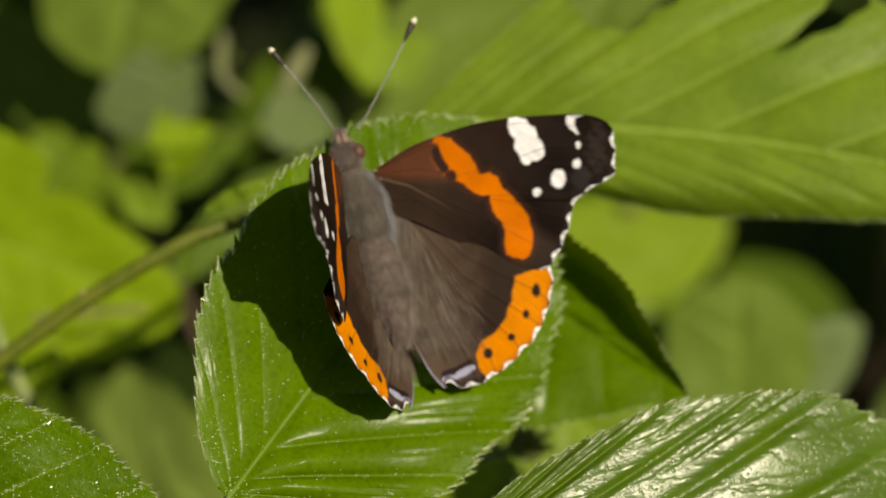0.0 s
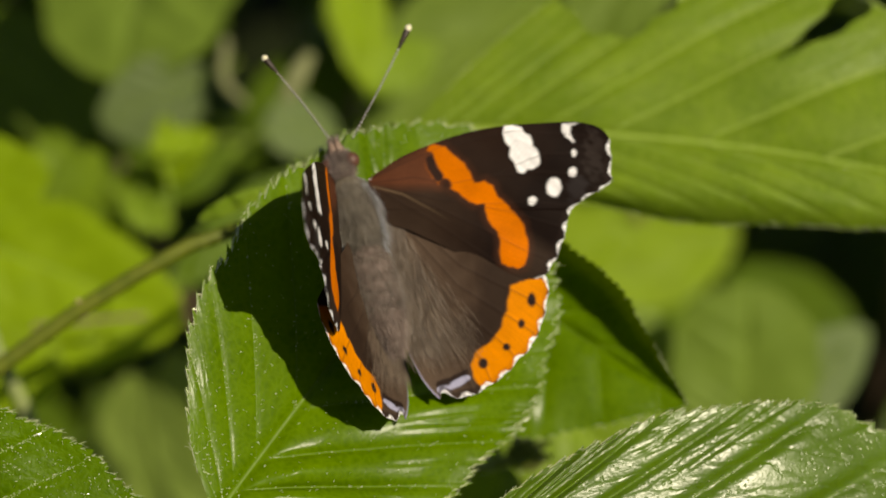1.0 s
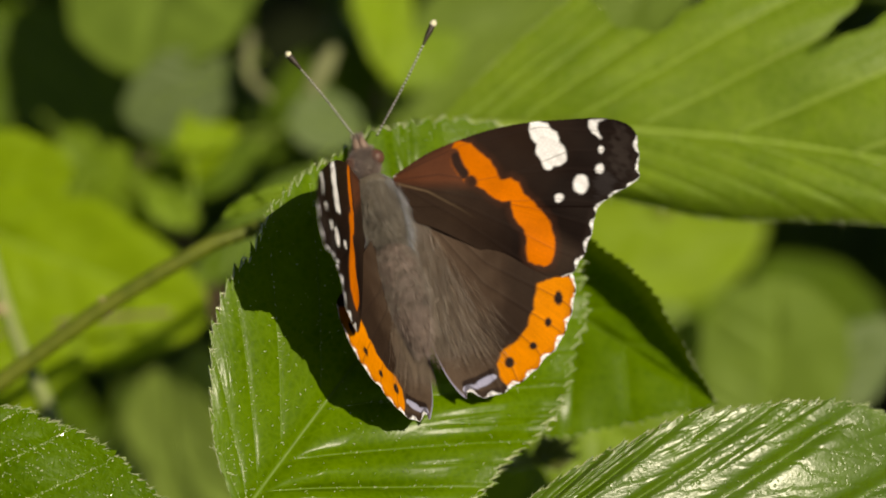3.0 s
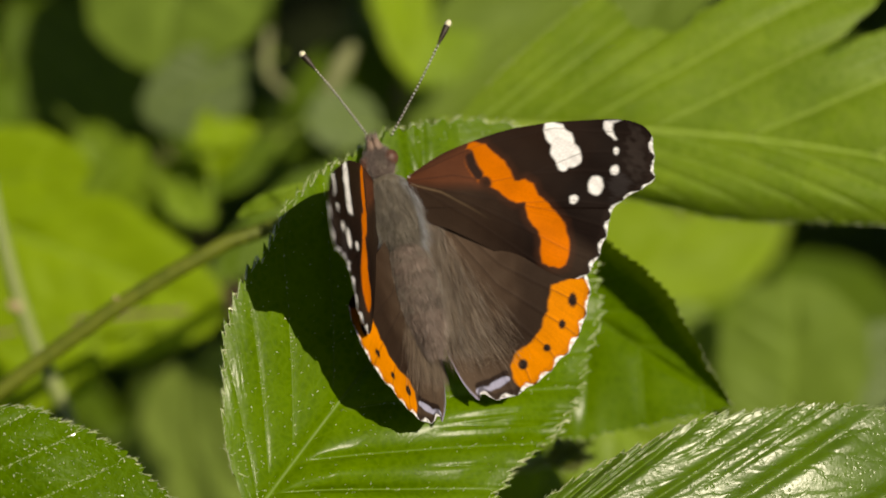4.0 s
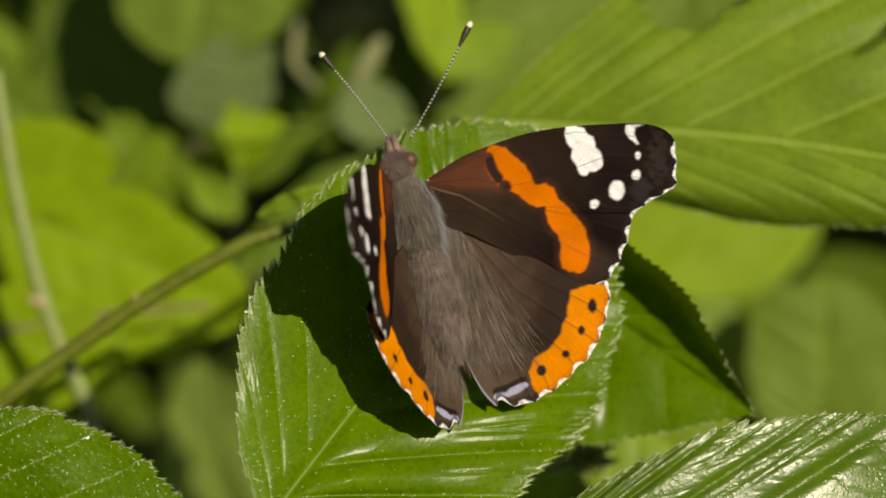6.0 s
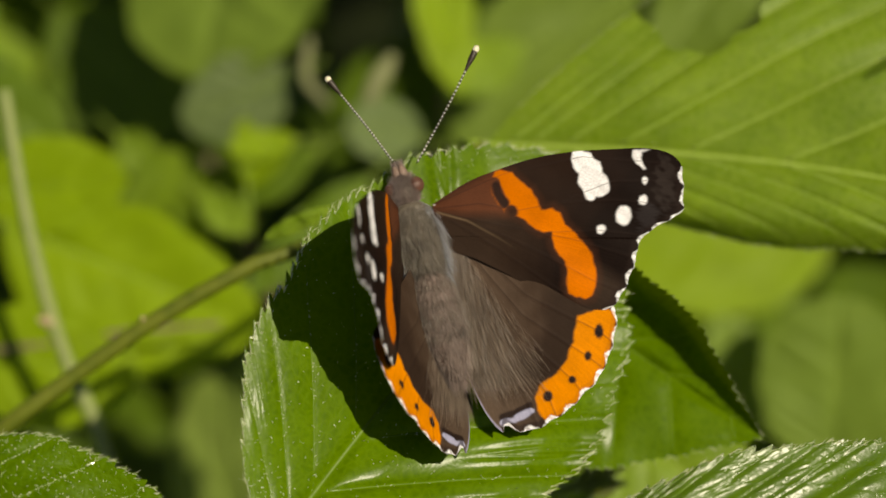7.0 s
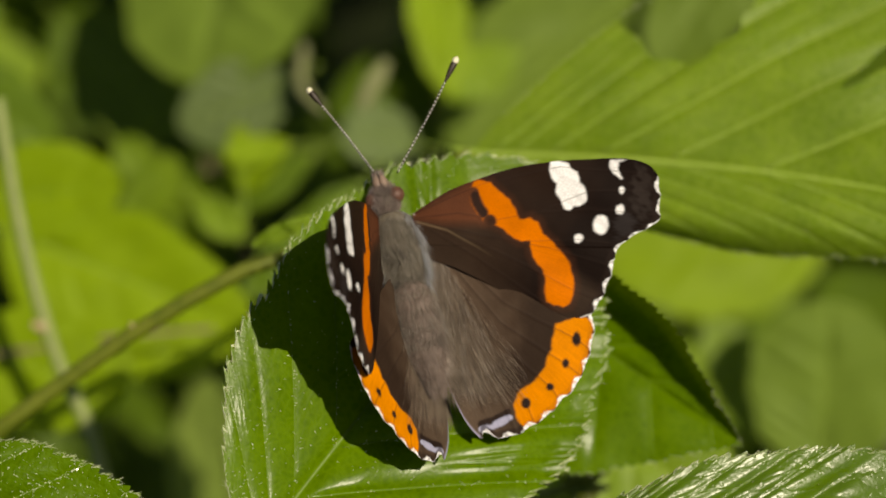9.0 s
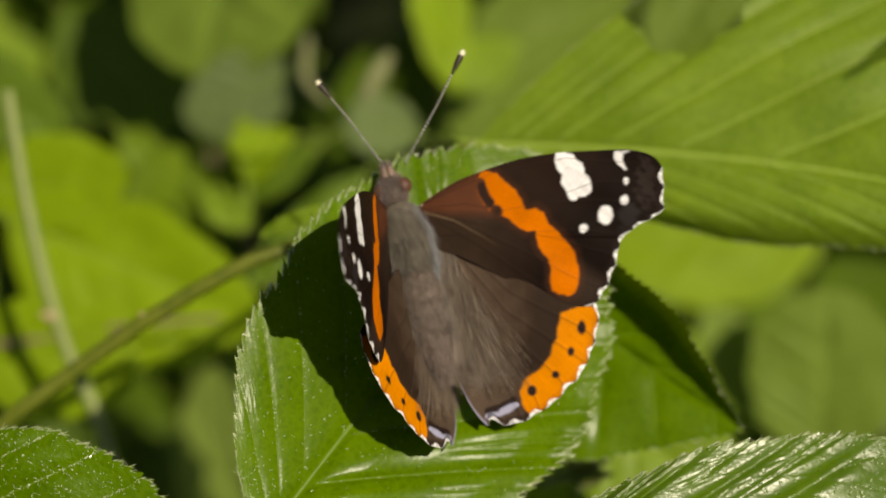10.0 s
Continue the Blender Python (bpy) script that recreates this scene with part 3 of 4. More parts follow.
# ---- leaves and stems, nearest first ----
leaf("glossy fresh green toothed bramble leaf that carries the butterfly", (-27.4, -31.8, 6.1), (7.6, 15.4, -22.5), (0.38, 0.31, 1),
     21.2, 25.5, LEAF_NEAR, power=2.9, pairs=7.2, depth=1.05, wave=0.6, curl=0.06, fold=(0.12, 0.03), droop=0.05, ridge=(0.12, 1.0, 0.3), plateau=0.4, groove=0.1, res=(380, 60), bristles=900, glints=900, veins=True, seed=3, teeth=(5, 1.15), forks=0.2)
leaf("green bramble leaf with an upturned toothed margin", (0.5, 1.3, -33.0), (35.0, -20.9, -26.0), (0, 0.1, 1),
     9.0, 18.5, LEAF_NEAR, shape=(0.78, 1.1), power=2.0, pairs=7, cup=(1.0, 0.0), hem=4.5, res=(240, 44), bristles=220, veins=True, seed=8, teeth=(5, 0.45))
leaf("large glossy toothed bramble leaf catching the sun", (1.2, -37.8, 5.0), (80.5, -34.4, 5.0), (0.075, 0.2, 1),
     18.9, 18.3, LEAF_WAXY, shape=(1.0, 0.8), power=3.2, pairs=7, depth=0.7, plateau=0.92, groove=0.12, curl=-0.33, bow=0.05, wave=0.35, fold=0.0, droop=0.05, res=(380, 56), bristles=1100, glints=420, veins=True, seed=12, teeth=(5, 0.8), forks=0.4)
leaf("sunlit hairy green bramble leaf", (-80.4, -25.2, 9.0), (-30.9, -40.5, 5.5), (-0.1, 0.3, 1),
     13.3, 14.3, LEAF_HAIRY, shape=(1.0, 0.8), power=2.2, pairs=8, res=(260, 50), bristles=700, glints=3200, hair=0.9, veins=True, seed=15, teeth=(5, 0.7), forks=0.1)
leaf("large pale green bramble leaf with torn holes", (-3.9, 19.3, -45.0), (88.6, 6.1, -31.0), (0.0, 0.25, 1),
     30.7, 10.9, LEAF_PALE, shape=(0.93, 0.85), power=3.2, pairs=11, depth=0.55, fold=0.03, cup=(0.0, -0.36), hem=8.0, calm=0.3, sway=-3.6, ridge=(1.0, 0.6), forks=0.2, res=(360, 60), bristles=800, glints=90, veins=True, seed=21, teeth=(7, 0.35), bites=[(-26.5, 26.5, -36.0, 28.5, 8.9, 10.0), (-17.2, 51.4, -27.0, 61.0, 0.3, 2.3)], petiole=4.0)
leaf("bright yellow-green leaf in soft light", (62.3, 4.8, -200.0), (13.1, 0.4, -195.0), (0, 0.2, 1),
     16, 17, LEAF_BRIGHT, petiole=0.0, seed=31, res=(90, 24))
leaf("grey-green rounded leaf in the thicket", (55.2, -36.5, -135.0), (56.1, -5.3, -131.0), (-0.1, 0.1, 1),
     14, 14, LEAF_SOFT, seed=32, res=(90, 24), shape=(1.0, 0.42), fold=0.1, teeth=(4, 0.3))
leaf("deep green leaf with a soft rim of the thicket", (59.1, -33.9, -142.0), (80.7, -13.8, -146.0), (0.3, 0.2, 1),
     7.5, 7, LEAF_GREY, seed=33, res=(90, 24), teeth=(4, 0.3))
leaf("grey-green narrow leaf of the thicket", (47.2, -32.6, -150.0), (34.6, -9.9, -148.0), (0.2, 0.1, 1),
     6, 6.6, LEAF_SOFT, seed=34, res=(70, 20), teeth=(4, 0.3))
leaf("soft green leaf deep in the thicket", (8.8, -18.3, -75.0), (35.8, -37.9, -70.0), (0, 0.2, 1),
     11.8, 12.8, LEAF_PALE, seed=35, res=(90, 24))
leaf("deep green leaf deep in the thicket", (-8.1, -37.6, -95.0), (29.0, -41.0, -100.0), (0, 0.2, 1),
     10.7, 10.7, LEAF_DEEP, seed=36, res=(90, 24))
leaf("bright leaf deep in the thicket", (-13.6, -47.0, -85.0), (9.3, -35.7, -95.0), (0, 0.3, 1),
     7.6, 7.6, LEAF_BRIGHT, seed=37, res=(70, 20))
leaf("pale green leaf of the thicket", (36.0, 66.3, -165.0), (-16.4, 22.9, -165.0), (0, 0.2, 1),
     18.2, 17.1, LEAF_SOFT, seed=41, res=(90, 24))
leaf("yellow-green small leaf of the thicket", (-1.8, 40.9, -152.0), (-17.4, 32.1, -150.0), (0.2, 0.2, 1),
     4.8, 5.2, LEAF_PALE, seed=45, res=(70, 20))
leaf("yellow-green upright leaf of the thicket", (-19.2, 61.9, -150.0), (-14.6, 31.7, -145.0), (0.3, 0.2, 1),
     5.2, 6.4, LEAF_BRIGHT, seed=42, res=(70, 20))
leaf("bright green leaf beside the torn leaf", (44.0, 66.0, -160.0), (24.1, 38.0, -155.0), (-0.5, -0.2, 1),
     10, 10, LEAF_SOFT, seed=43, res=(90, 24))
leaf("grey-green leaf in the thicket", (-20.9, 22.6, -145.0), (-35.7, 26.2, -143.0), (0, 0.3, 1),
     6.3, 6.3, LEAF_GREY, seed=44, res=(70, 20))
leaf("broad mid-green leaf of the thicket", (-57.0, 74.0, -155.0), (-63.5, 33.5, -150.0), (-0.5, -0.25, 1),
     24.5, 22.5, LEAF_SOFT, seed=51, shape=(1.0, 0.5), res=(90, 24))
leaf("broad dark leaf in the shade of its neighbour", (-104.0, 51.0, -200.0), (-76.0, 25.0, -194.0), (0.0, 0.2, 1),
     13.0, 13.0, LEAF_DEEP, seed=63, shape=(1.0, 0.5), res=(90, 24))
leaf("grey-green leaf of the thicket", (-45.3, 35.0, -146.0), (-66.9, 25.3, -146.0), (-0.45, -0.25, 1),
     8.6, 8.0, LEAF_GREY, seed=52, res=(70, 20))
leaf("bright green small leaf of the thicket", (-42.2, 21.7, -125.0), (-53.8, 19.4, -120.0), (0, 0.2, 1),
     2.7, 2.9, LEAF_BRIGHT, seed=53, res=(60, 16))
leaf("bright green small leaf of the thicket", (-50.5, 13.9, -122.0), (-51.8, 25.7, -124.0), (0.2, 0.2, 1),
     2.3, 2.7, LEAF_BRIGHT, seed=71, res=(60, 16))
leaf("bright green small leaf of the thicket", (-55.5, 13.0, -128.0), (-44.4, 19.2, -126.0), (0, 0.2, 1),
     2.3, 2.5, LEAF_BRIGHT, seed=72, res=(60, 16))
leaf("fresh green small leaf of the thicket", (-38.8, 20.5, -132.0), (-48.0, 14.1, -130.0), (0, 0.2, 1),
     2.5, 2.7, LEAF_PALE, seed=73, res=(60, 16))
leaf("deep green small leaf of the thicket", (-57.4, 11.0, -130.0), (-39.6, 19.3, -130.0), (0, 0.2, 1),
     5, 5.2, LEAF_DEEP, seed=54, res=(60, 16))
leaf("bright green leaf of the outer thicket", (-98.0, 11.3, -115.0), (-69.7, 14.2, -110.0), (0, 0.2, 1),
     9.1, 9.1, LEAF_BRIGHT, seed=55, res=(80, 20))
leaf("soft green toothed leaf of the thicket", (-75.9, 5.4, -134.0), (-64.2, 19.6, -130.0), (0, 0.3, 1),
     4.4, 4.9, LEAF_PALE, seed=81, res=(80, 18), teeth=(3, 1.6))
leaf("soft green toothed leaf of the thicket", (-66.7, 4.4, -136.0), (-54.9, 16.5, -132.0), (0.2, 0.2, 1),
     4.3, 4.7, LEAF_PALE, seed=82, res=(80, 18), teeth=(3, 1.6))
leaf("soft green toothed leaf of the thicket", (-73.8, 15.2, -140.0), (-60.0, 9.8, -138.0), (-0.2, 0.2, 1),
     4.3, 4.3, LEAF_PALE, seed=83, res=(80, 18), teeth=(3, 1.6))
leaf("soft green toothed leaf of the thicket", (-60.5, 11.7, -130.0), (-50.8, 4.8, -128.0), (0, 0.3, 1),
     3.8, 3.6, LEAF_PALE, seed=84, res=(80, 18), teeth=(3, 1.6))
leaf("soft green toothed leaf of the thicket", (-78.4, 22.9, -142.0), (-69.5, 15.2, -140.0), (0, 0.1, 1),
     3.7, 3.9, LEAF_PALE, seed=85, res=(80, 18), teeth=(3, 1.6))
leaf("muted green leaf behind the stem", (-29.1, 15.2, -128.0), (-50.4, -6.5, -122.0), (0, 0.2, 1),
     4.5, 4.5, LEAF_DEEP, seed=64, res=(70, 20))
leaf("broad yellow-green leaf beside the stem", (-92.0, 6.0, -112.0), (-45.5, -11.0, -106.0), (0, 0.1, 1),
     11.5, 18.0, LEAF_BRIGHT, seed=57, res=(90, 24))
leaf("yellow-green leaf beside the stem", (-96.3, -12.6, -92.0), (-64.0, -21.1, -88.0), (0, 0.1, 1),
     10.0, 10.5, LEAF_BRIGHT, seed=58, res=(80, 20))
leaf("mid-green leaf in the thicket", (-60.0, -70.0, -178.0), (-60.3, -22.5, -150.0), (0, 0.1, 1),
     11.0, 14.0, LEAF_LIGHT, seed=59, shape=(1.0, 0.5), res=(90, 24))
leaf("mid-green leaf of the outer thicket", (-126.0, 40.0, -140.0), (-87.5, 22.0, -135.0), (0, 0.2, 1),
     9.0, 9.0, LEAF_DEEP, seed=61, res=(80, 20))
leaf("muted green leaf deep in the thicket", (-42.0, -62.0, -172.0), (-53.8, -18.1, -150.0), (0, 0.1, 1),
     10, 10, LEAF_LIGHT, seed=91, res=(90, 24))
stem("arching green bramble stem with small thorn buds", [(-303.2, -355.3, -265.0), (-198.3, -171.8, -180.0), (-109.0, -56.6, -70.0), (-77.9, -27.0, -39.0), (-70.1, -20.4, -38.0), (-65.2, -16.7, -38.0), (-57.9, -11.4, -38.0), (-49.7, -5.7, -38.0), (-43.2, -2.0, -38.0), (-37.5, 1.3, -38.0), (-31.8, 3.5, -38.5), (-27.0, 5.1, -40.0), (-16.0, 11.0, -43.0), (-4.1, 18.9, -45.0)],
     [2.8, 2.6, 2.5, 2.2, 2.0, 1.8, 1.6, 1.4, 1.2, 1.1], STEM_GREEN, knobs=[(0.78, 0.5, 0.8, 0.9), (0.82, -0.3, 0.9, 0.8), (0.865, 0.6, 0.8, 0.9), (0.9, -0.8, 0.9, 1.0)])
leaf("small green bract on the bramble stem", (-34.5, 5.4, -33.0), (-24.5, 9.8, -32.0), (0.1, 0.2, 1),
     1.3, 1.2, LEAF_PALE, seed=62, res=(60, 16), teeth=(3, 0.4), petiole=0.0)
stem("thin pale stem in the thicket", [(-81.4, 27.7, -70.0), (-78.2, 9.9, -70.0), (-74.6, -4.4, -70.0), (-71.2, -15.1, -71.0), (-66.6, -25.5, -72.0), (-63.6, -37.8, -74.0)],
     [1.0, 1.0, 1.1, 1.1, 1.2, 1.2], STEM_PALE, knobs=[(0.55, -0.9, 0.3, 2.2)])
stem("thin brown runner of the thicket", [(-103.5, -17.1, -90.0), (-80.6, -13.7, -90.0), (-65.6, -11.4, -92.0), (-50.7, -10.1, -95.0)],
     [0.6, 0.6, 0.5, 0.4], STEM_BROWN)
stem("olive withered stalk of the thicket", [(-42.0, 41.1, -140.0), (-42.1, 33.4, -138.0), (-37.8, 28.4, -136.0)],
     [0.9, 1.1, 0.8], PETAL_PALE)
stem("pale withered bud of the thicket", [(-25.1, 37.3, -128.0), (-27.1, 33.6, -127.0), (-29.6, 28.8, -126.0)],
     [1.0, 2.1, 1.3], PETAL_PALE)
bud("hairy green bramble bud on a thin stalk", (12.0, -29.4, -48.0))


# ---- the butterfly ----
def polygon_distance(pts, poly):
    """Signed distance to a closed outline, positive inside."""
    p = np.asarray(poly, float)
    d = np.full(len(pts), 1e9)
    inside = np.zeros(len(pts), bool)
    for a, b in zip(p, np.roll(p, -1, axis=0)):
        ab = b - a
        s = np.clip(((pts - a) @ ab) / max(ab @ ab, 1e-9), 0, 1)
        d = np.minimum(d, np.linalg.norm(pts - a - s[:, None] * ab, axis=1))
        cross = (a[1] > pts[:, 1]) != (b[1] > pts[:, 1])
        at = a[0] + (pts[:, 1] - a[1]) / (b[1] - a[1] + 1e-12) * ab[0]
        inside ^= cross & (pts[:, 0] < at)
    return np.where(inside, d, -d)


def line_distance(pts, line):
    p = np.asarray(line, float)
    d = np.full(len(pts), 1e9)
    for a, b in zip(p[:-1], p[1:]):
        ab = b - a
        s = np.clip(((pts - a) @ ab) / max(ab @ ab, 1e-9), 0, 1)
        d = np.minimum(d, np.linalg.norm(pts - a - s[:, None] * ab, axis=1))
    return d


def wavy(pts, scale, amount, seed):
    """Cheap smooth wobble of a distance, so that markings have soft uneven edges."""
    rng = np.random.default_rng(seed)
    out = np.zeros(len(pts))
    for k in range(7):
        w = rng.normal(0, scale, 2) * (1 + 0.6 * k)
        out += np.sin(pts @ w + rng.uniform(0, 6.28)) / (1 + 0.5 * k)
    return out * amount


def soft(d, width):
    return np.clip(d / width + 0.5, 0, 1)


def lay(colour, mask, paint):
    return colour + mask[:, None] * (np.asarray(paint) - colour)


BROWN, DUSK, RUST = (0.062, 0.040, 0.027), (0.0080, 0.0044, 0.0033), (0.092, 0.032, 0.015)
ORANGE, AMBER, WHITE = (0.55, 0.135, 0.0015), (0.58, 0.185, 0.002), (0.80, 0.80, 0.82)
INK, LILAC = (0.018, 0.011, 0.009), (0.33, 0.335, 0.47)

# outlines in millimetres from the wing's root, x away from the body, y towards the head
FORE_EDGE = [(0, 0), (4.4, 2.9), (8.2, 4.5), (12.7, 6.0), (17.6, 6.9), (22.6, 7.3), (27.1, 7.45), (30.1, 6.8), (31.6, 5.3), (32.0, 3.1), (32.0, 0.9),
             (31.9, -0.5), (30.8, -1.3), (29.2, -2.2), (27.7, -3.2), (26.4, -4.8), (26.1, -6.8), (25.3, -9.1), (24.6, -10.8), (23.3, -12.7),
             (21.6, -14.0), (18.9, -14.2), (15.6, -12.5), (11.6, -9.8), (6.0, -7.0), (1.4, -5.2)]
FORE_FRINGE = (8, 20)
ORANGE_BAND = [(8.0, 4.3), (8.6, 4.5), (10.1, 4.2), (11.1, 3.2), (12.5, 2.0), (13.4, 0.7), (13.9, -0.5), (15.3, -0.3), (16.3, -0.9), (16.9, -2.3), (18.1, -3.3), (19.1, -4.5), (20.3, -5.8), (20.7, -7.3), (21.0, -8.7), (20.9, -10.2), (20.4, -11.4), (19.7, -11.7), (18.4, -11.5), (17.6, -11.1), (17.3, -9.9), (17.3, -8.4), (17.1, -7.0), (16.3, -6.2), (15.6, -5.2), (15.3, -4.0), (15.3, -3.3), (13.9, -3.3), (12.8, -2.7), (11.7, -1.7), (10.8, -1.3), (9.4, -0.9), (8.4, 0.3), (7.5, 1.7), (7.4, 3.1)]
WHITE_PATCH = [(17.8, 7.0), (18.9, 7.2), (20.1, 6.8), (20.6, 6.0), (21.3, 5.7), (21.7, 4.4), (22.5, 3.3), (22.5, 1.9), (21.7, 1.3), (20.9, 1.1), (20.4, 0.6), (19.5, 0.8), (19.2, 1.9), (18.5, 3.0), (18.5, 4.1), (17.8, 4.8), (17.5, 6.1)]
WHITE_COSTA = [(25.4, 7.2), (26.6, 7.4), (27.8, 7.3), (26.6, 6.9), (26.5, 6.1), (27.2, 4.8), (26.8, 4.7), (25.7, 5.6), (25.3, 6.3)]
WHITE_SPOTS = [(27.0, 3.4, 0.40, 0.52), (26.8, 0.9, 0.64, 0.68), (24.35, -1.1, 1.05, 1.3), (21.5, -2.9, 0.66, 0.64)]
FORE_VEINS = [[(0.4, -0.5), (6, 0.2), (11, -0.6), (16.5, 0.5), (23, 0.9), (31.9, 0.2)], [(1, -1.0), (9, -2.6), (14.2, -3.4), (21, -3.0), (27.3, -3.6)],
              [(1, -1.1), (8, -3.3), (15, -6.5), (21, -9.6), (24.6, -10.8)], [(12.5, -3.2), (18, -4.2), (26.2, -6.6)], [(1.5, -1.5), (8, -5.2), (14.5, -9.5), (21, -13.6)],
              [(0.5, 0.2), (9, 4.0), (19, 6.3), (29.6, 5.6)], [(16.5, 0.6), (23, 3.3), (31.8, 3.4)]]
HIND_EDGE = [(0, 0), (5.5, -1.2), (12.0, -4.4), (17.5, -8.0), (20.8, -10.0), (21.6, -11.4), (21.5, -13.2), (20.8, -16.3), (19.2, -19.8), (17.6, -21.4), (15.8, -23.4), (13.8, -24.8),
             (11.9, -25.9), (9.5, -26.4), (7.6, -25.7), (7.1, -26.4), (5.3, -24.5), (3.7, -21.6), (2.4, -18.6), (1.4, -14.5), (0.3, -9.0), (-0.5, -4.0)]
HIND_FRINGE = (4, 15)
AMBER_BAND = [(16.6, -11.6), (19.0, -10.6), (21.4, -10.6), (21.4, -13.2), (20.6, -16.3), (19.0, -19.7), (15.7, -23.2), (13.7, -24.6), (12.6, -24.9), (11.6, -23.6), (11.3, -22.0),
              (11.8, -20.4), (13.6, -19.2), (15.2, -17.3), (15.9, -15.0), (16.2, -13.2)]
BLACK_SPOTS = [(19.2, -13.4, 0.55, 1.0), (17.9, -16.7, 0.5, 0.6), (15.9, -19.6, 0.5, 0.55), (12.9, -21.7, 0.6, 0.75)]
HIND_VEINS = [[(1, -1), (10, -9), (19.2, -13.4), (21.2, -15.0)], [(0.8, -1.5), (9.5, -11.5), (17.9, -16.7), (20.0, -18.3)], [(0.7, -2), (8.6, -13.5), (15.9, -19.6), (17.4, -21.6)],
              [(0.5, -2.5), (7.2, -14.5), (12.9, -21.7), (14.0, -24.5)], [(0.4, -3), (5.6, -14.5), (10.2, -22.2), (11.6, -25.5)], [(0.2, -3.5), (4.0, -14.5), (7.4, -23.0)]]


def wing_points(edge, fringe, around, along, scallops):
    """A fan from the root to the edge, with scallops along the fringe. Returns points, share round the edge, share from the root, faces."""
    n = len(edge)
    closed = np.array(edge + edge[:1], float)
    line = smooth_line(closed, around)
    dist = np.r_[0, np.cumsum(np.linalg.norm(np.diff(closed, axis=0), axis=1))]
    dist /= dist[-1]
    share = np.linspace(0, 1, around)
    f0, f1 = dist[fringe[0]], dist[fringe[1]]
    on = np.clip((share - f0) / 0.01, 0, 1) * np.clip((f1 - share) / 0.01, 0, 1)
    run = (share - f0) / (f1 - f0)
    rng = np.random.default_rng(len(edge))
    wave = -0.22 * np.abs(np.sin(np.pi * run * scallops)) + rng.normal(0, 0.035, around)
    way = line / (np.linalg.norm(line, axis=1)[:, None] + 1e-9)
    line = line - way * (wave * -1 * on)[:, None]
    r = np.linspace(0.0, 1.0, along) ** 0.8
    pts = line[:, None, :] * r[None, :, None]
    i, j = np.meshgrid(np.arange(around - 1), np.arange(along - 1), indexing="ij")
    a = (i * along + j).ravel()
    faces = np.stack([a, a + 1, a + along + 1, a + along], axis=1)
    s, rr = np.meshgrid(share, r, indexing="ij")
    return pts.reshape(-1, 2), s.ravel(), rr.ravel(), faces, (f0, f1)


def fringe_mask(s, r, span, scallops, pts, width):
    run = (s - span[0]) / (span[1] - span[0])
    on = (run > 0) & (run < 1)
    away = (1 - r) * np.linalg.norm(pts, axis=1) / np.maximum(r, 0.05)
    depth = width * (-0.05 + 1.2 * np.abs(np.sin(np.pi * run * scallops)) ** 1.5) * (0.75 + 0.35 * np.sin(run * 47.0) * np.sin(run * 29.0 + 1.0)) + wavy(pts, 4.0, 0.05, 4)
    return np.where(on, soft(depth - away, 0.12), 0.0), np.where(on, soft(0.75 * width + 0.5 - away, 0.4), 0.0)


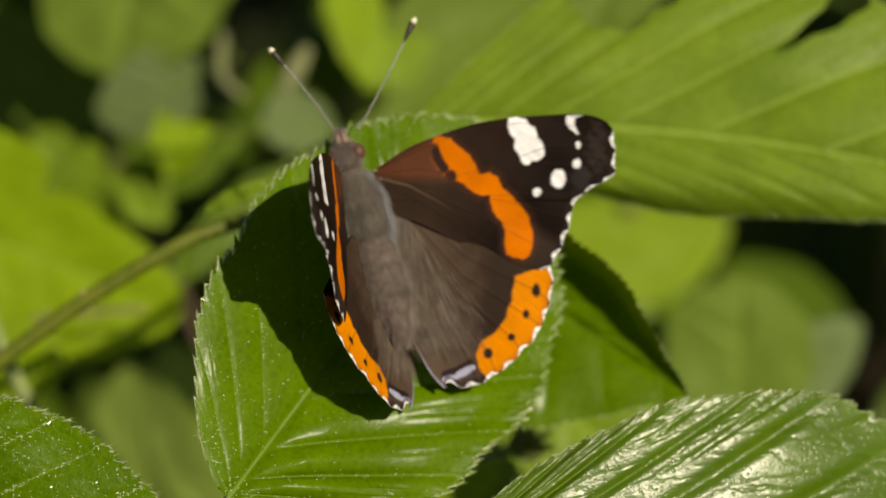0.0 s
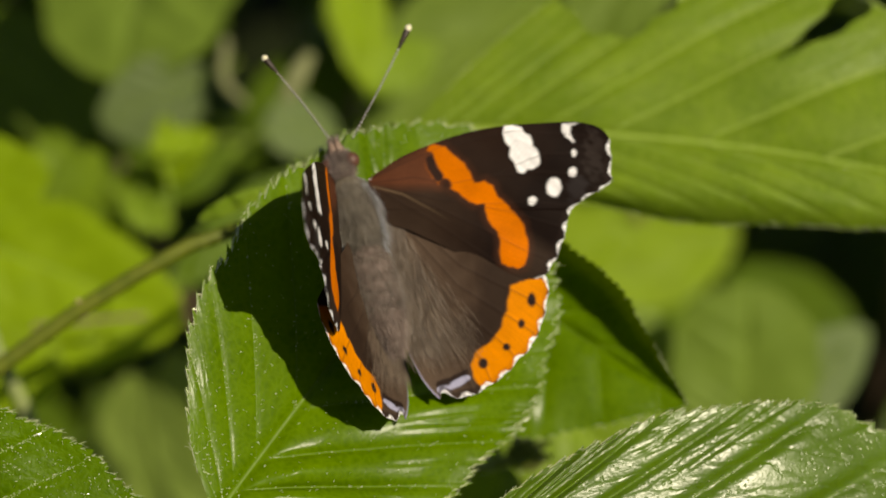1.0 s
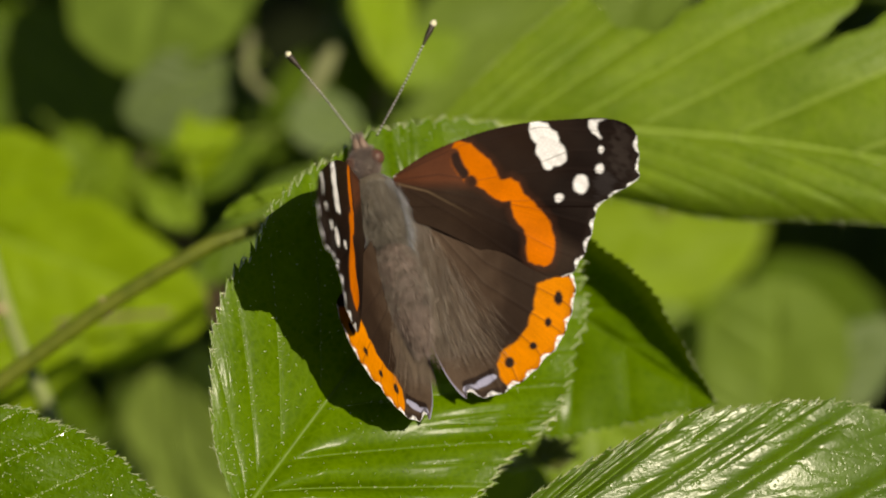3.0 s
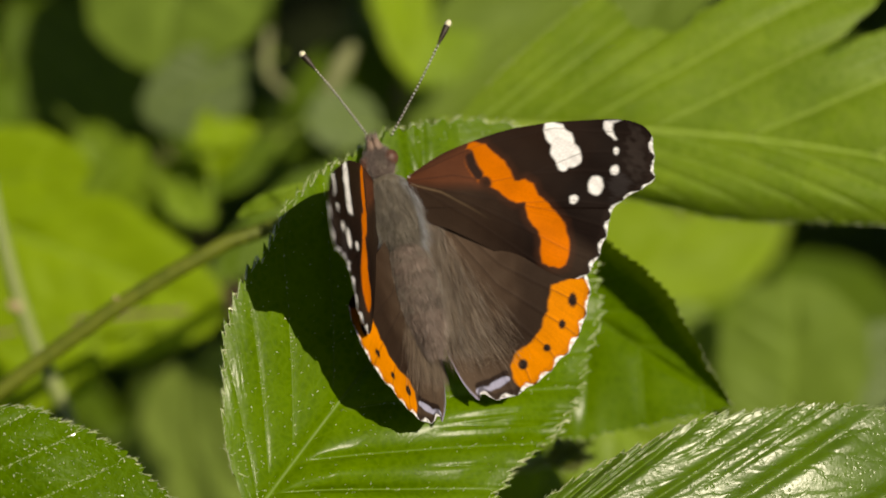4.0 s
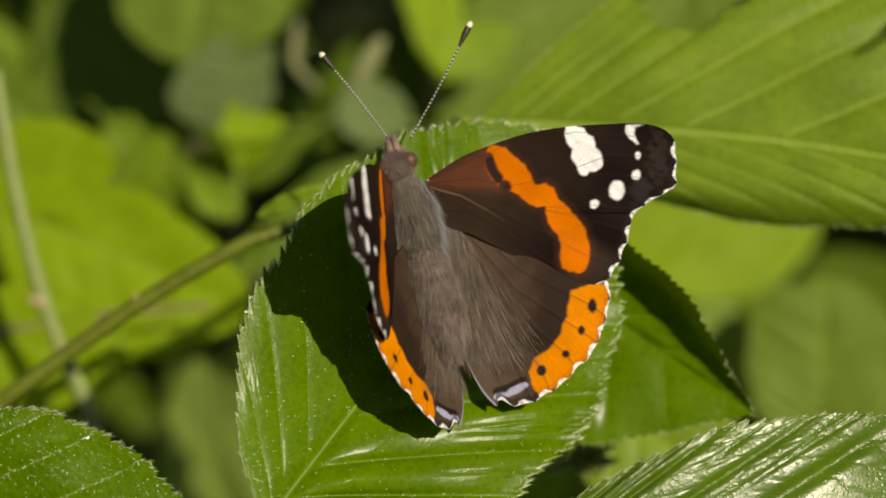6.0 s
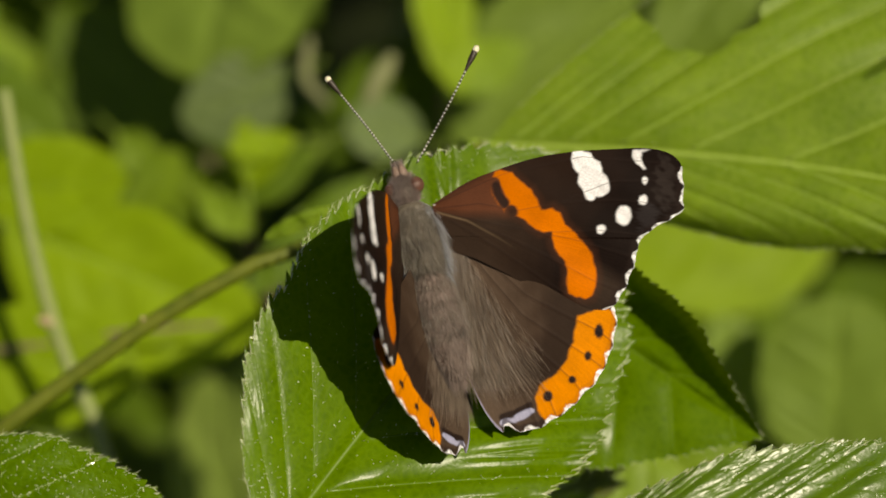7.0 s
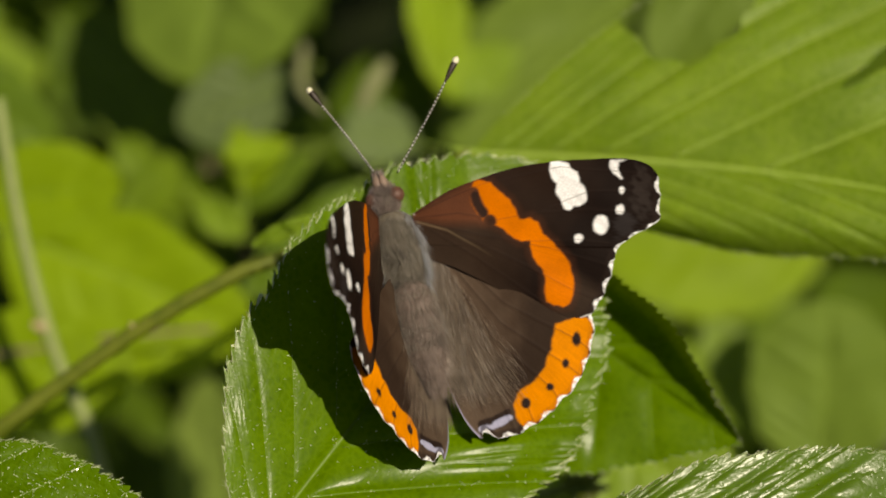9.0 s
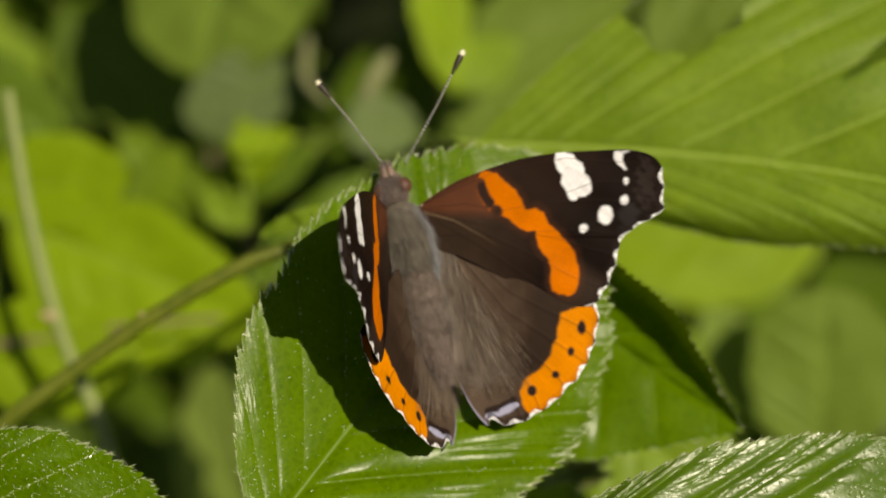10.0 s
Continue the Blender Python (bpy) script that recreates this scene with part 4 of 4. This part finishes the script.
def forewing_pattern(rim=0.58):
    pts, s, r, faces, span = wing_points(FORE_EDGE, FORE_FRINGE, 620, 170, 9)
    wob = wavy(pts, 2.2, 0.04, 1)
    col = np.tile(np.array(DUSK), (len(pts), 1))
    reach = pts[:, 0] * 0.75 - pts[:, 1] * 0.55
    col = lay(col, soft(13.5 - reach + wavy(pts, 0.5, 0.5, 2), 7.0), (0.0175, 0.0090, 0.0057))
    col = lay(col, soft(polygon_distance(pts, [(0, 0), (3, 1.5), (8, 4.3), (9.5, 1.5), (9, -1), (4, -1.2), (0, -0.6)]) + 0.3, 1.6) * 0.9, RUST)
    col = lay(col, soft(line_distance(pts, [(20, -10), (22.5, -11.5), (20, -13)]) * -1 + 2.6, 2.0) * 0.35, BROWN)
    vein = np.min([line_distance(pts, v) for v in FORE_VEINS], axis=0)
    low = soft(-1.2 - pts[:, 1], 1.5) * soft(11.5 - pts[:, 0] + wavy(pts, 0.5, 0.5, 12), 8.0)
    col = lay(col, low * 0.7, (0.031, 0.0195, 0.0128))
    col = lay(col, soft(0.09 - vein, 0.1) * 0.35, INK)
    ray = line_distance(pts, [(0.6, -1.0), (4.5, -2.0), (8.6, -4.2), (11.5, -6.0)])
    col = lay(col, soft(0.13 - ray, 0.16) * 0.5 * np.clip((11.0 - pts[:, 0]) / 8, 0, 1), (0.17, 0.12, 0.07))
    band = polygon_distance(pts, ORANGE_BAND) + wob
    band = np.minimum(band, line_distance(pts, [(7.9, 2.9), (8.3, 1.6), (9.2, 0.2)]) - 0.72 + wob)
    band = np.minimum(band, np.hypot(pts[:, 0] - 10.0, pts[:, 1] + 0.8) - 0.95 + wob)
    orange = soft(band, 0.3) * (1 - 0.35 * soft(8.2 - pts[:, 0] - 0.45 * (pts[:, 1] - 2.0), 0.9))
    col = lay(col, soft(band + 0.55, 1.2) * 0.35, RUST)
    col = lay(col, soft(0.55 - line_distance(pts, [(8.1, 2.5), (8.4, 1.5), (9.2, 0.3)]) + wob, 0.3) * 0.9, INK)
    red = np.clip((10.5 - pts[:, 0]) / 5.0, 0, 1)[:, None]
    col = col + orange[:, None] * (np.array(ORANGE) * (1 - 0.25 * red) - col)
    col = lay(col, orange * soft(0.06 - vein, 0.08) * 0.35, RUST)
    rag = wavy(pts, 4.0, 0.018, 21) - 0.1
    marks = [polygon_distance(pts, WHITE_PATCH) + wob * 1.1 + rag, polygon_distance(pts, WHITE_COSTA) + wob * 0.7 + rag]
    for x, y, a, b in WHITE_SPOTS:
        marks.append((1 - np.hypot((pts[:, 0] - x) / a, (pts[:, 1] - y) / b)) * min(a, b) + wob * 0.8 + rag)
    white = np.max(marks, axis=0)
    col = lay(col, soft(white + 0.03, 0.26) * (0.9 + 0.1 * np.sin(wavy(pts, 3.0, 2.0, 5))), WHITE)
    col = lay(col, soft(white, 0.16) * soft(0.05 - vein, 0.06) * 0.7, DUSK)
    frost = soft(1.6 - np.hypot((pts[:, 0] - 29.6) * 1.4, (pts[:, 1] - 3.2) * 0.55) + wavy(pts, 1.6, 0.5, 8), 1.2)
    col = lay(col, frost * 0.035, (0.36, 0.30, 0.27))
    frost = soft(1.1 - np.hypot((pts[:, 0] - 27.6) * 0.6, (pts[:, 1] + 1.2) * 0.9) + wavy(pts, 1.8, 0.5, 9), 1.0)
    col = lay(col, frost * 0.04, (0.36, 0.34, 0.36))
    fringe, margin = fringe_mask(s, r, span, 9, pts, rim)
    col = lay(col, margin * 0.5, INK)
    col = lay(col, fringe * np.clip(0.8 + wavy(pts, 3.5, 0.2, 6), 0.3, 1), WHITE)
    z = 0.55 * np.sin(np.clip(pts[:, 0] / 32, 0, 1) * np.pi) * np.exp(-((pts[:, 1] + 3) / 9) ** 2) + 0.025 * soft(0.2 - vein, 0.3) - 0.0012 * (pts[:, 0] - 12) ** 2 * (pts[:, 1] < -4)
    z += 0.10 * np.sin(pts[:, 0] * 0.5 + pts[:, 1] * 0.75)
    zones = {"orange_band": (band > 0, "orange-red diagonal band"), "white_patch": (marks[0] > 0, "white costal patch"), "white_dash": (marks[1] > 0, "white dash near the wing tip"),
             "white_fringe": (fringe > 0.5, "white scalloped fringe")}
    for k, mk in enumerate(marks[2:]):
        zones["white_spot." + str(k)] = (mk > 0, "small round white spot")
    return pts, z, s, r, faces, col, zones


def hindwing_pattern():
    pts, s, r, faces, span = wing_points(HIND_EDGE, HIND_FRINGE, 560, 160, 9)
    wob = wavy(pts, 2.2, 0.06, 11)
    col = np.tile(np.array((0.038, 0.0232, 0.015)), (len(pts), 1))
    inner = soft(6.5 - (pts[:, 0] + 0.12 * pts[:, 1]) + wavy(pts, 0.6, 0.6, 3), 9.0)
    col = lay(col, inner * 0.9, (0.088, 0.061, 0.043))
    col = lay(col, soft(1.0 + line_distance(pts, [(15, -10), (14.6, -14), (12, -18)]) * -1 + 1.5, 2.5) * 0.5, DUSK)
    vein = np.min([line_distance(pts, v) for v in HIND_VEINS], axis=0)
    amber = polygon_distance(pts, AMBER_BAND) + wob
    col = lay(col, soft(amber, 0.35), AMBER)
    col = lay(col, soft(0.09 - vein, 0.1) * np.where(amber > 0, 0.45, 0.4), INK)
    marks = []
    for x, y, a, b in BLACK_SPOTS:
        marks.append((1 - np.hypot((pts[:, 0] - x) / a, (pts[:, 1] - y) / b)) * min(a, b) + wob)
    col = lay(col, soft(np.max(marks, axis=0), 0.25), INK)
    col = lay(col, soft(line_distance(pts, [(7.2, -24.6), (9.0, -23.9), (10.6, -23.0)]) * -1 + 0.5 + wob, 0.25), INK)
    blue = line_distance(pts, [(7.2, -25.2), (8.6, -24.9), (9.8, -24.2), (10.8, -23.6)]) * -1 + 0.42 + wob
    col = lay(col, soft(blue, 0.2) * 0.9, LILAC)
    fringe, margin = fringe_mask(s, r, span, 9, pts, 0.58)
    col = lay(col, np.clip(margin - soft(amber, 0.3) * 0.75, 0, 1) * 0.7, INK)
    col = lay(col, fringe * np.clip(0.8 + wavy(pts, 3.5, 0.2, 6), 0.3, 1), WHITE)
    edge = np.where((s > span[1]) & (s < 0.86), soft(0.5 - (1 - r) * np.linalg.norm(pts, axis=1) / np.maximum(r, 0.05), 0.4), 0.0)
    col = lay(col, edge * 0.6, LILAC)
    z = 0.06 * soft(0.2 - vein, 0.3) + 0.25 * np.sin(pts[:, 0] * 0.42) * np.sin(pts[:, 1] * 0.2) - 0.35 * np.exp(-(pts[:, 0] / 3.0) ** 2) * np.clip(-pts[:, 1] / 12, 0, 1.5)
    zones = {"orange_margin": (amber > 0, "orange margin with dark dots"), "blue_patch": (blue > 0, "lilac-blue corner patch"), "white_fringe": (fringe > 0.5, "white scalloped fringe")}
    for k, mk in enumerate(marks):
        zones["black_spot." + str(k)] = (mk > 0, "small black spot")
    return pts, z, s, r, faces, col, zones


def build_wing(name, pattern, parent, m, mirrored, label):
    """The membrane and, cut out of it along their outlines, its markings."""
    pts, z, s, r, faces, col, zones = pattern
    sign = -1.0 if mirrored else 1.0
    xyz = np.stack([pts[:, 0] * sign, pts[:, 1], z], axis=1) * MM
    fc = faces if mirrored else faces[:, ::-1]
    uv = np.stack([s, r], axis=1)
    owner = np.zeros(len(fc), int)
    keys = list(zones)
    for k, key in enumerate(keys):
        owner[(zones[key][0][fc].sum(axis=1) >= 3) & (owner == 0 if key.startswith(("white_f", "black")) is False else owner >= 0)] = k + 1

    def piece(piece_name, select, parent_ob, text, place=None):
        sub = fc[select]
        used, back = np.unique(sub, return_inverse=True)
        return link_mesh(piece_name, xyz[used], back.reshape(sub.shape), WING, parent_ob, text, place, uv=uv[used], colours=col[used])

    wing = piece(name, owner == 0, parent, label, m)
    for k, key in enumerate(keys):
        if (owner == k + 1).any():
            piece(key.split(".")[0], owner == k + 1, wing, zones[key][1])
    return wing


def ellipsoid_rows(stations, steps=40, sides=28, rings=0.0):
    """A lathe-like body along y: stations are (y, half width, half height, z)."""
    st = smooth_line(stations, steps)
    ang = np.arange(sides) * 2 * math.pi / sides
    verts, faces = [], []
    for y, w, h, z in st:
        swell = 1 + rings * abs(math.sin(y * 1.35))
        w, h = w * swell, h * swell
        for a in ang:
            verts.append((w * math.cos(a) * MM, y * MM, (z + h * math.sin(a)) * MM))
    for i in range(steps - 1):
        for j in range(sides):
            k = (j + 1) % sides
            faces.append((i * sides + j, (i + 1) * sides + j, (i + 1) * sides + k, i * sides + k))
    faces.append(tuple(range(sides)))
    faces.append(tuple((steps - 1) * sides + j for j in reversed(range(sides))))
    return verts, faces


def fur_strips(roots, ways, lengths, width, bend, rng):
    """Flat tapering hairs of two bent segments."""
    verts, faces = [], []
    for p, w, l in zip(roots, ways, lengths):
        w = w / np.linalg.norm(w)
        a = np.cross(w, rng.normal(0, 1, 3))
        a = a / np.linalg.norm(a) * width
        q = p + w * l * 0.55
        e = p + w * l + bend * l
        k = len(verts)
        verts += [p - a, p + a, q - a * 0.7, q + a * 0.7, e]
        faces += [(k, k + 1, k + 3, k + 2), (k + 2, k + 3, k + 4)]
    return verts, faces


def body_fur(stations, count, rng, lean, lengths, flanks=False):
    st = smooth_line(stations, 60)
    k = rng.integers(2, 58, count)
    ang = rng.uniform(-0.25, math.pi + 0.25, count)
    if flanks:
        ang = np.where(rng.random(count) < 0.6, rng.uniform(0.3, 0.62, count), math.pi - rng.uniform(0.3, 0.62, count))
    y, w, h, z = st[k].T
    y = y + rng.uniform(-0.2, 0.2, count)
    root = np.stack([w * np.cos(ang), y, z + h * np.sin(ang)], 1) * 0.98
    way = np.stack([np.cos(ang) / np.maximum(w, 0.4), np.zeros(count), np.sin(ang) / np.maximum(h, 0.4)], 1)
    way /= np.linalg.norm(way, axis=1)[:, None]
    way = way * 0.34 + np.array(lean) + rng.normal(0, 0.2, way.shape)
    return root * MM, way, rng.uniform(*lengths, count) * MM


THORAX = [(4.6, 0.5, 0.5, 0.2), (4.1, 1.7, 1.5, 0.3), (2.6, 3.0, 1.9, 0.3), (0.0, 3.5, 2.2, 0.3), (-3.0, 3.3, 2.1, 0.3), (-5.6, 2.5, 1.8, 0.2), (-6.8, 1.2, 1.2, 0.2)]
ABDOMEN = [(-4.6, 1.2, 1.3, 0.6), (-6.4, 2.5, 1.9, 1.0), (-10.0, 2.9, 2.2, 1.9), (-14.0, 2.6, 2.0, 2.4), (-17.5, 1.8, 1.6, 2.3), (-19.6, 0.8, 0.9, 2.0), (-20.4, 0.15, 0.15, 1.8)]
HEAD = [(8.0, 0.2, 0.2, 0.2), (7.8, 0.9, 0.8, 0.2), (7.0, 1.5, 1.3, 0.4), (5.8, 1.75, 1.5, 0.4), (4.6, 1.5, 1.4, 0.3), (3.9, 0.6, 0.6, 0.2)]


def butterfly():
    rng = np.random.default_rng(42)
    # thorax centre, body axis leaning to the upper left, tail a little raised
    root = new("butterfly")
    root.matrix_basis = BED @ pose(-11.0 * MM, 6.3 * MM, -7.4 * MM)
    tagged(root, "dark brown butterfly with orange bands, wings half open, on a leaf", "butterfly")
    spine = pose(0, 0, 0, -6, 0, 17)

    def lathe(name, stations, mat, text="", rings=0.0):
        v, f = ellipsoid_rows(stations, 90 if rings else 40, 28, rings)
        return link_mesh(name, v, f, mat, root, text, spine)

    thorax = lathe("thorax", THORAX, BODY)
    abdomen = lathe("abdomen", ABDOMEN, ABDOMEN_SKIN, rings=0.035)
    head = lathe("head", HEAD, BODY)
    for body, stations, count, lean, lengths, mat in ((thorax, THORAX, 15000, (0, -1.0, 0.02), (0.8, 1.8), FUR_GREY), (abdomen, ABDOMEN[:4], 5000, (0, -1.0, 0.04), (0.9, 2.0), FUR_GREY), (abdomen, ABDOMEN, 9000, (0, -1.0, 0.02), (0.7, 1.7), FUR_BROWN),
                                                      (head, HEAD, 6500, (0, 0.55, 0.25), (0.5, 1.3), FUR_MAUVE)):
        v, f = fur_strips(*body_fur(stations, count, rng, lean, lengths), 0.013 * MM, np.array([0, -0.12, -0.1]), rng)
        tagged(link_mesh("fur", v, f, mat, body, "fine soft hairs"), kind="stuff")
    v, f = fur_strips(*body_fur(THORAX, 1500, rng, (0, -0.9, 0.2), (1.2, 2.8), True), 0.014 * MM, np.array([0, -0.12, -0.1]), rng)
    tagged(link_mesh("flank_hairs", v, f, FUR_PALE, thorax, "pale grey hairs along the flanks"), kind="stuff")
    for side in (-1, 1):
        bm = bmesh.new()
        bmesh.ops.create_icosphere(bm, subdivisions=3, radius=1.12 * MM)
        part("eye", bm, EYE, root, "dark red-brown eye", spine @ pose(side * 1.55 * MM, 6.4 * MM, 0.55 * MM))
        base = np.array([side * 0.34, 7.0, 0.3])
        v, f = tube(np.array([base, base + (side * 0.1, 1.2, 0.45), base + (side * 0.02, 2.9, 0.7)]) * MM, [0.7 * MM, 0.72 * MM, 0.5 * MM, 0.12 * MM], 9, 16)
        palp = link_mesh("palp", v, f, PALP, root, "brown scaly palp", spine)
        n = 700
        t, a = rng.uniform(0, 1, n), rng.uniform(0, 6.283, n)
        rootp = base + np.stack([side * 0.06 * t + 0.55 * (1 - 0.6 * t) * np.cos(a), 2.8 * t, 0.25 * 2.8 * t + 0.55 * (1 - 0.6 * t) * np.sin(a)], 1)
        v, f = fur_strips(rootp * MM, np.stack([0.35 * np.cos(a), np.ones(n), 0.35 * np.sin(a) + 0.2], 1), rng.uniform(0.4, 0.9, n) * MM, 0.014 * MM, np.array([0, 0, 0.0]), rng)
        tagged(link_mesh("fur", v, f, FUR_MAUVE, palp, "short mauve-brown hairs"), kind="stuff")
    # antennae: banded shaft, dark club, pale tip
    for a, b in (((-3.3, 9.5, -0.6), (-12.0, 20.3, 0.6)), ((-0.3, 9.4, -0.6), (7.3, 24.6, -1.8))):
        a, b = np.array(a), np.array(b)
        mid = (a + b) / 2 + np.array([0.25, 0.0, 0.5])
        line = smooth_line([a, mid, b], 61)
        shaft = new("antenna")
        shaft.parent = root
        tagged(shaft, "dark antenna with fine white rings")
        v, f = tube(line[:50:4] * MM, [0.10 * MM, 0.11 * MM], 8, 50)
        link_mesh("shaft", v, f, ANT_DARK, shaft)
        rings = 25
        for k in range(rings):
            t = 1 + k * 47.0 / rings
            p = np.array([np.interp(t, range(61), line[:, c]) for c in range(3)])
            q = np.array([np.interp(t + 0.8, range(61), line[:, c]) for c in range(3)])
            v, f = tube(np.array([p, q]) * MM, [0.128 * MM, 0.138 * MM], 7, 3)
            link_mesh("ring", v, f, ANT_PALE, shaft, "pale ring")
        v, f = tube(line[47:60:2] * MM, [0.15 * MM, 0.24 * MM, 0.35 * MM, 0.42 * MM, 0.42 * MM, 0.36 * MM], 12, 30)
        link_mesh("club", v, f, ANT_DARK, shaft, "dark brown club")
        v, f = tube(line[57:61] * MM, [0.40 * MM, 0.44 * MM, 0.40 * MM, 0.15 * MM], 12, 12)
        link_mesh("tip", v, f, ANT_TIP, shaft, "cream tip")
    # legs under the thorax
    for pts in ([(-1.2, 2.5, -1.5), (-3.4, 5.0, -1.2), (-5.6, 5.2, -3.4), (-6.8, 5.6, -4.6)], [(1.2, 2.5, -1.5), (2.0, 3.4, -3.0), (2.6, 4.2, -6.0), (2.8, 4.6, -8.6)],
                [(-1.4, -1.0, -1.6), (-4.2, -2.0, -1.4), (-6.4, -3.0, -3.6), (-7.6, -3.6, -3.9)], [(1.4, -1.0, -1.6), (4.0, -2.0, -2.4), (5.6, -3.4, -5.4), (6.4, -4.0, -6.6)]):
        v, f = tube(np.array(pts) * MM, [0.35 * MM, 0.22 * MM, 0.12 * MM], 8, 24)
        link_mesh("leg", v, f, BODY, root, "thin dark leg")
    fore, hind = forewing_pattern(), hindwing_pattern()
    home = Matrix.Translation((11.0 * MM, -6.3 * MM, 7.4 * MM))
    build_wing("hindwing", hind, root, home @ pose(-7.0 * MM, 7.9 * MM, -7.0 * MM, -7.5, 2, 0), False, "open brown hindwing with an orange margin")
    build_wing("forewing", fore, root, home @ pose(-9.1 * MM, 10.4 * MM, -6.2 * MM, 0, 1, 0), False, "open dark forewing with an orange band and white spots")
    left_hind = build_wing("hindwing", hind, root, home @ pose(-9.2 * MM, 4.0 * MM, -11.9 * MM, -20.2, 65.15, -0.57), True, "raised brown hindwing with an orange margin")
    left_fore = build_wing("forewing", forewing_pattern(1.0), root, home @ pose(-13.4 * MM, 9.25 * MM, -8.2 * MM, 67.52, 76.43, 76.21), True, "raised dark forewing seen nearly edge on")
    # silky hairs over the inner part of both hindwings
    for wing, sign in ((left_hind, -1), (None, 1)):
        wing = wing or [c for c in root.children if c.name.startswith("hindwing") and c is not left_hind][0]
        n = 6500
        x = rng.uniform(0.2, 8.5, n) * rng.uniform(0.3, 1, n)
        y = -rng.uniform(2.0, 20.0, n)
        x = x * np.clip(-y / 12, 0.25, 1.2) + np.clip((-y - 9) * 0.22, 0, 3)
        rootp = np.stack([x * sign, y, np.full(n, 0.12)], 1) * MM
        way = np.stack([(x * 0.075 + rng.normal(0, 0.07, n)) * sign, -np.ones(n), rng.uniform(0.02, 0.12, n)], 1)
        v, f = fur_strips(rootp, way, rng.uniform(1.6, 4.4, n) * MM, 0.012 * MM, np.array([0, 0, -0.05]), rng)
        tagged(link_mesh("fur", v, f, FUR_SILK, wing, "silky brown hairs"), kind="stuff")
    return root, left_fore, left_hind


fly, left_fore, left_hind = butterfly()


def motions():
    # the raised wings sway a little in the breeze
    a, b = left_fore.matrix_basis.copy(), left_hind.matrix_basis.copy()
    for wing, home in ((left_fore, a), (left_hind, b)):
        walk(wing, [(t, home @ pose(0, 0, 0, 0, turn, 0)) for t, turn in SWAY])


SWAY = [(0.0, 0.0), (0.5, 0.4), (1.0, 0.6), (1.5, -0.8), (2.0, -1.5), (2.5, -1.3), (4.0, -1.6), (4.5, -1.6), (5.0, -1.0), (6.5, -0.8),
        (7.0, -0.4), (7.5, -0.6), (8.0, -1.2), (8.5, -1.2), (9.0, -1.0), (9.5, -0.8), (10.0, -0.6)]
motions()
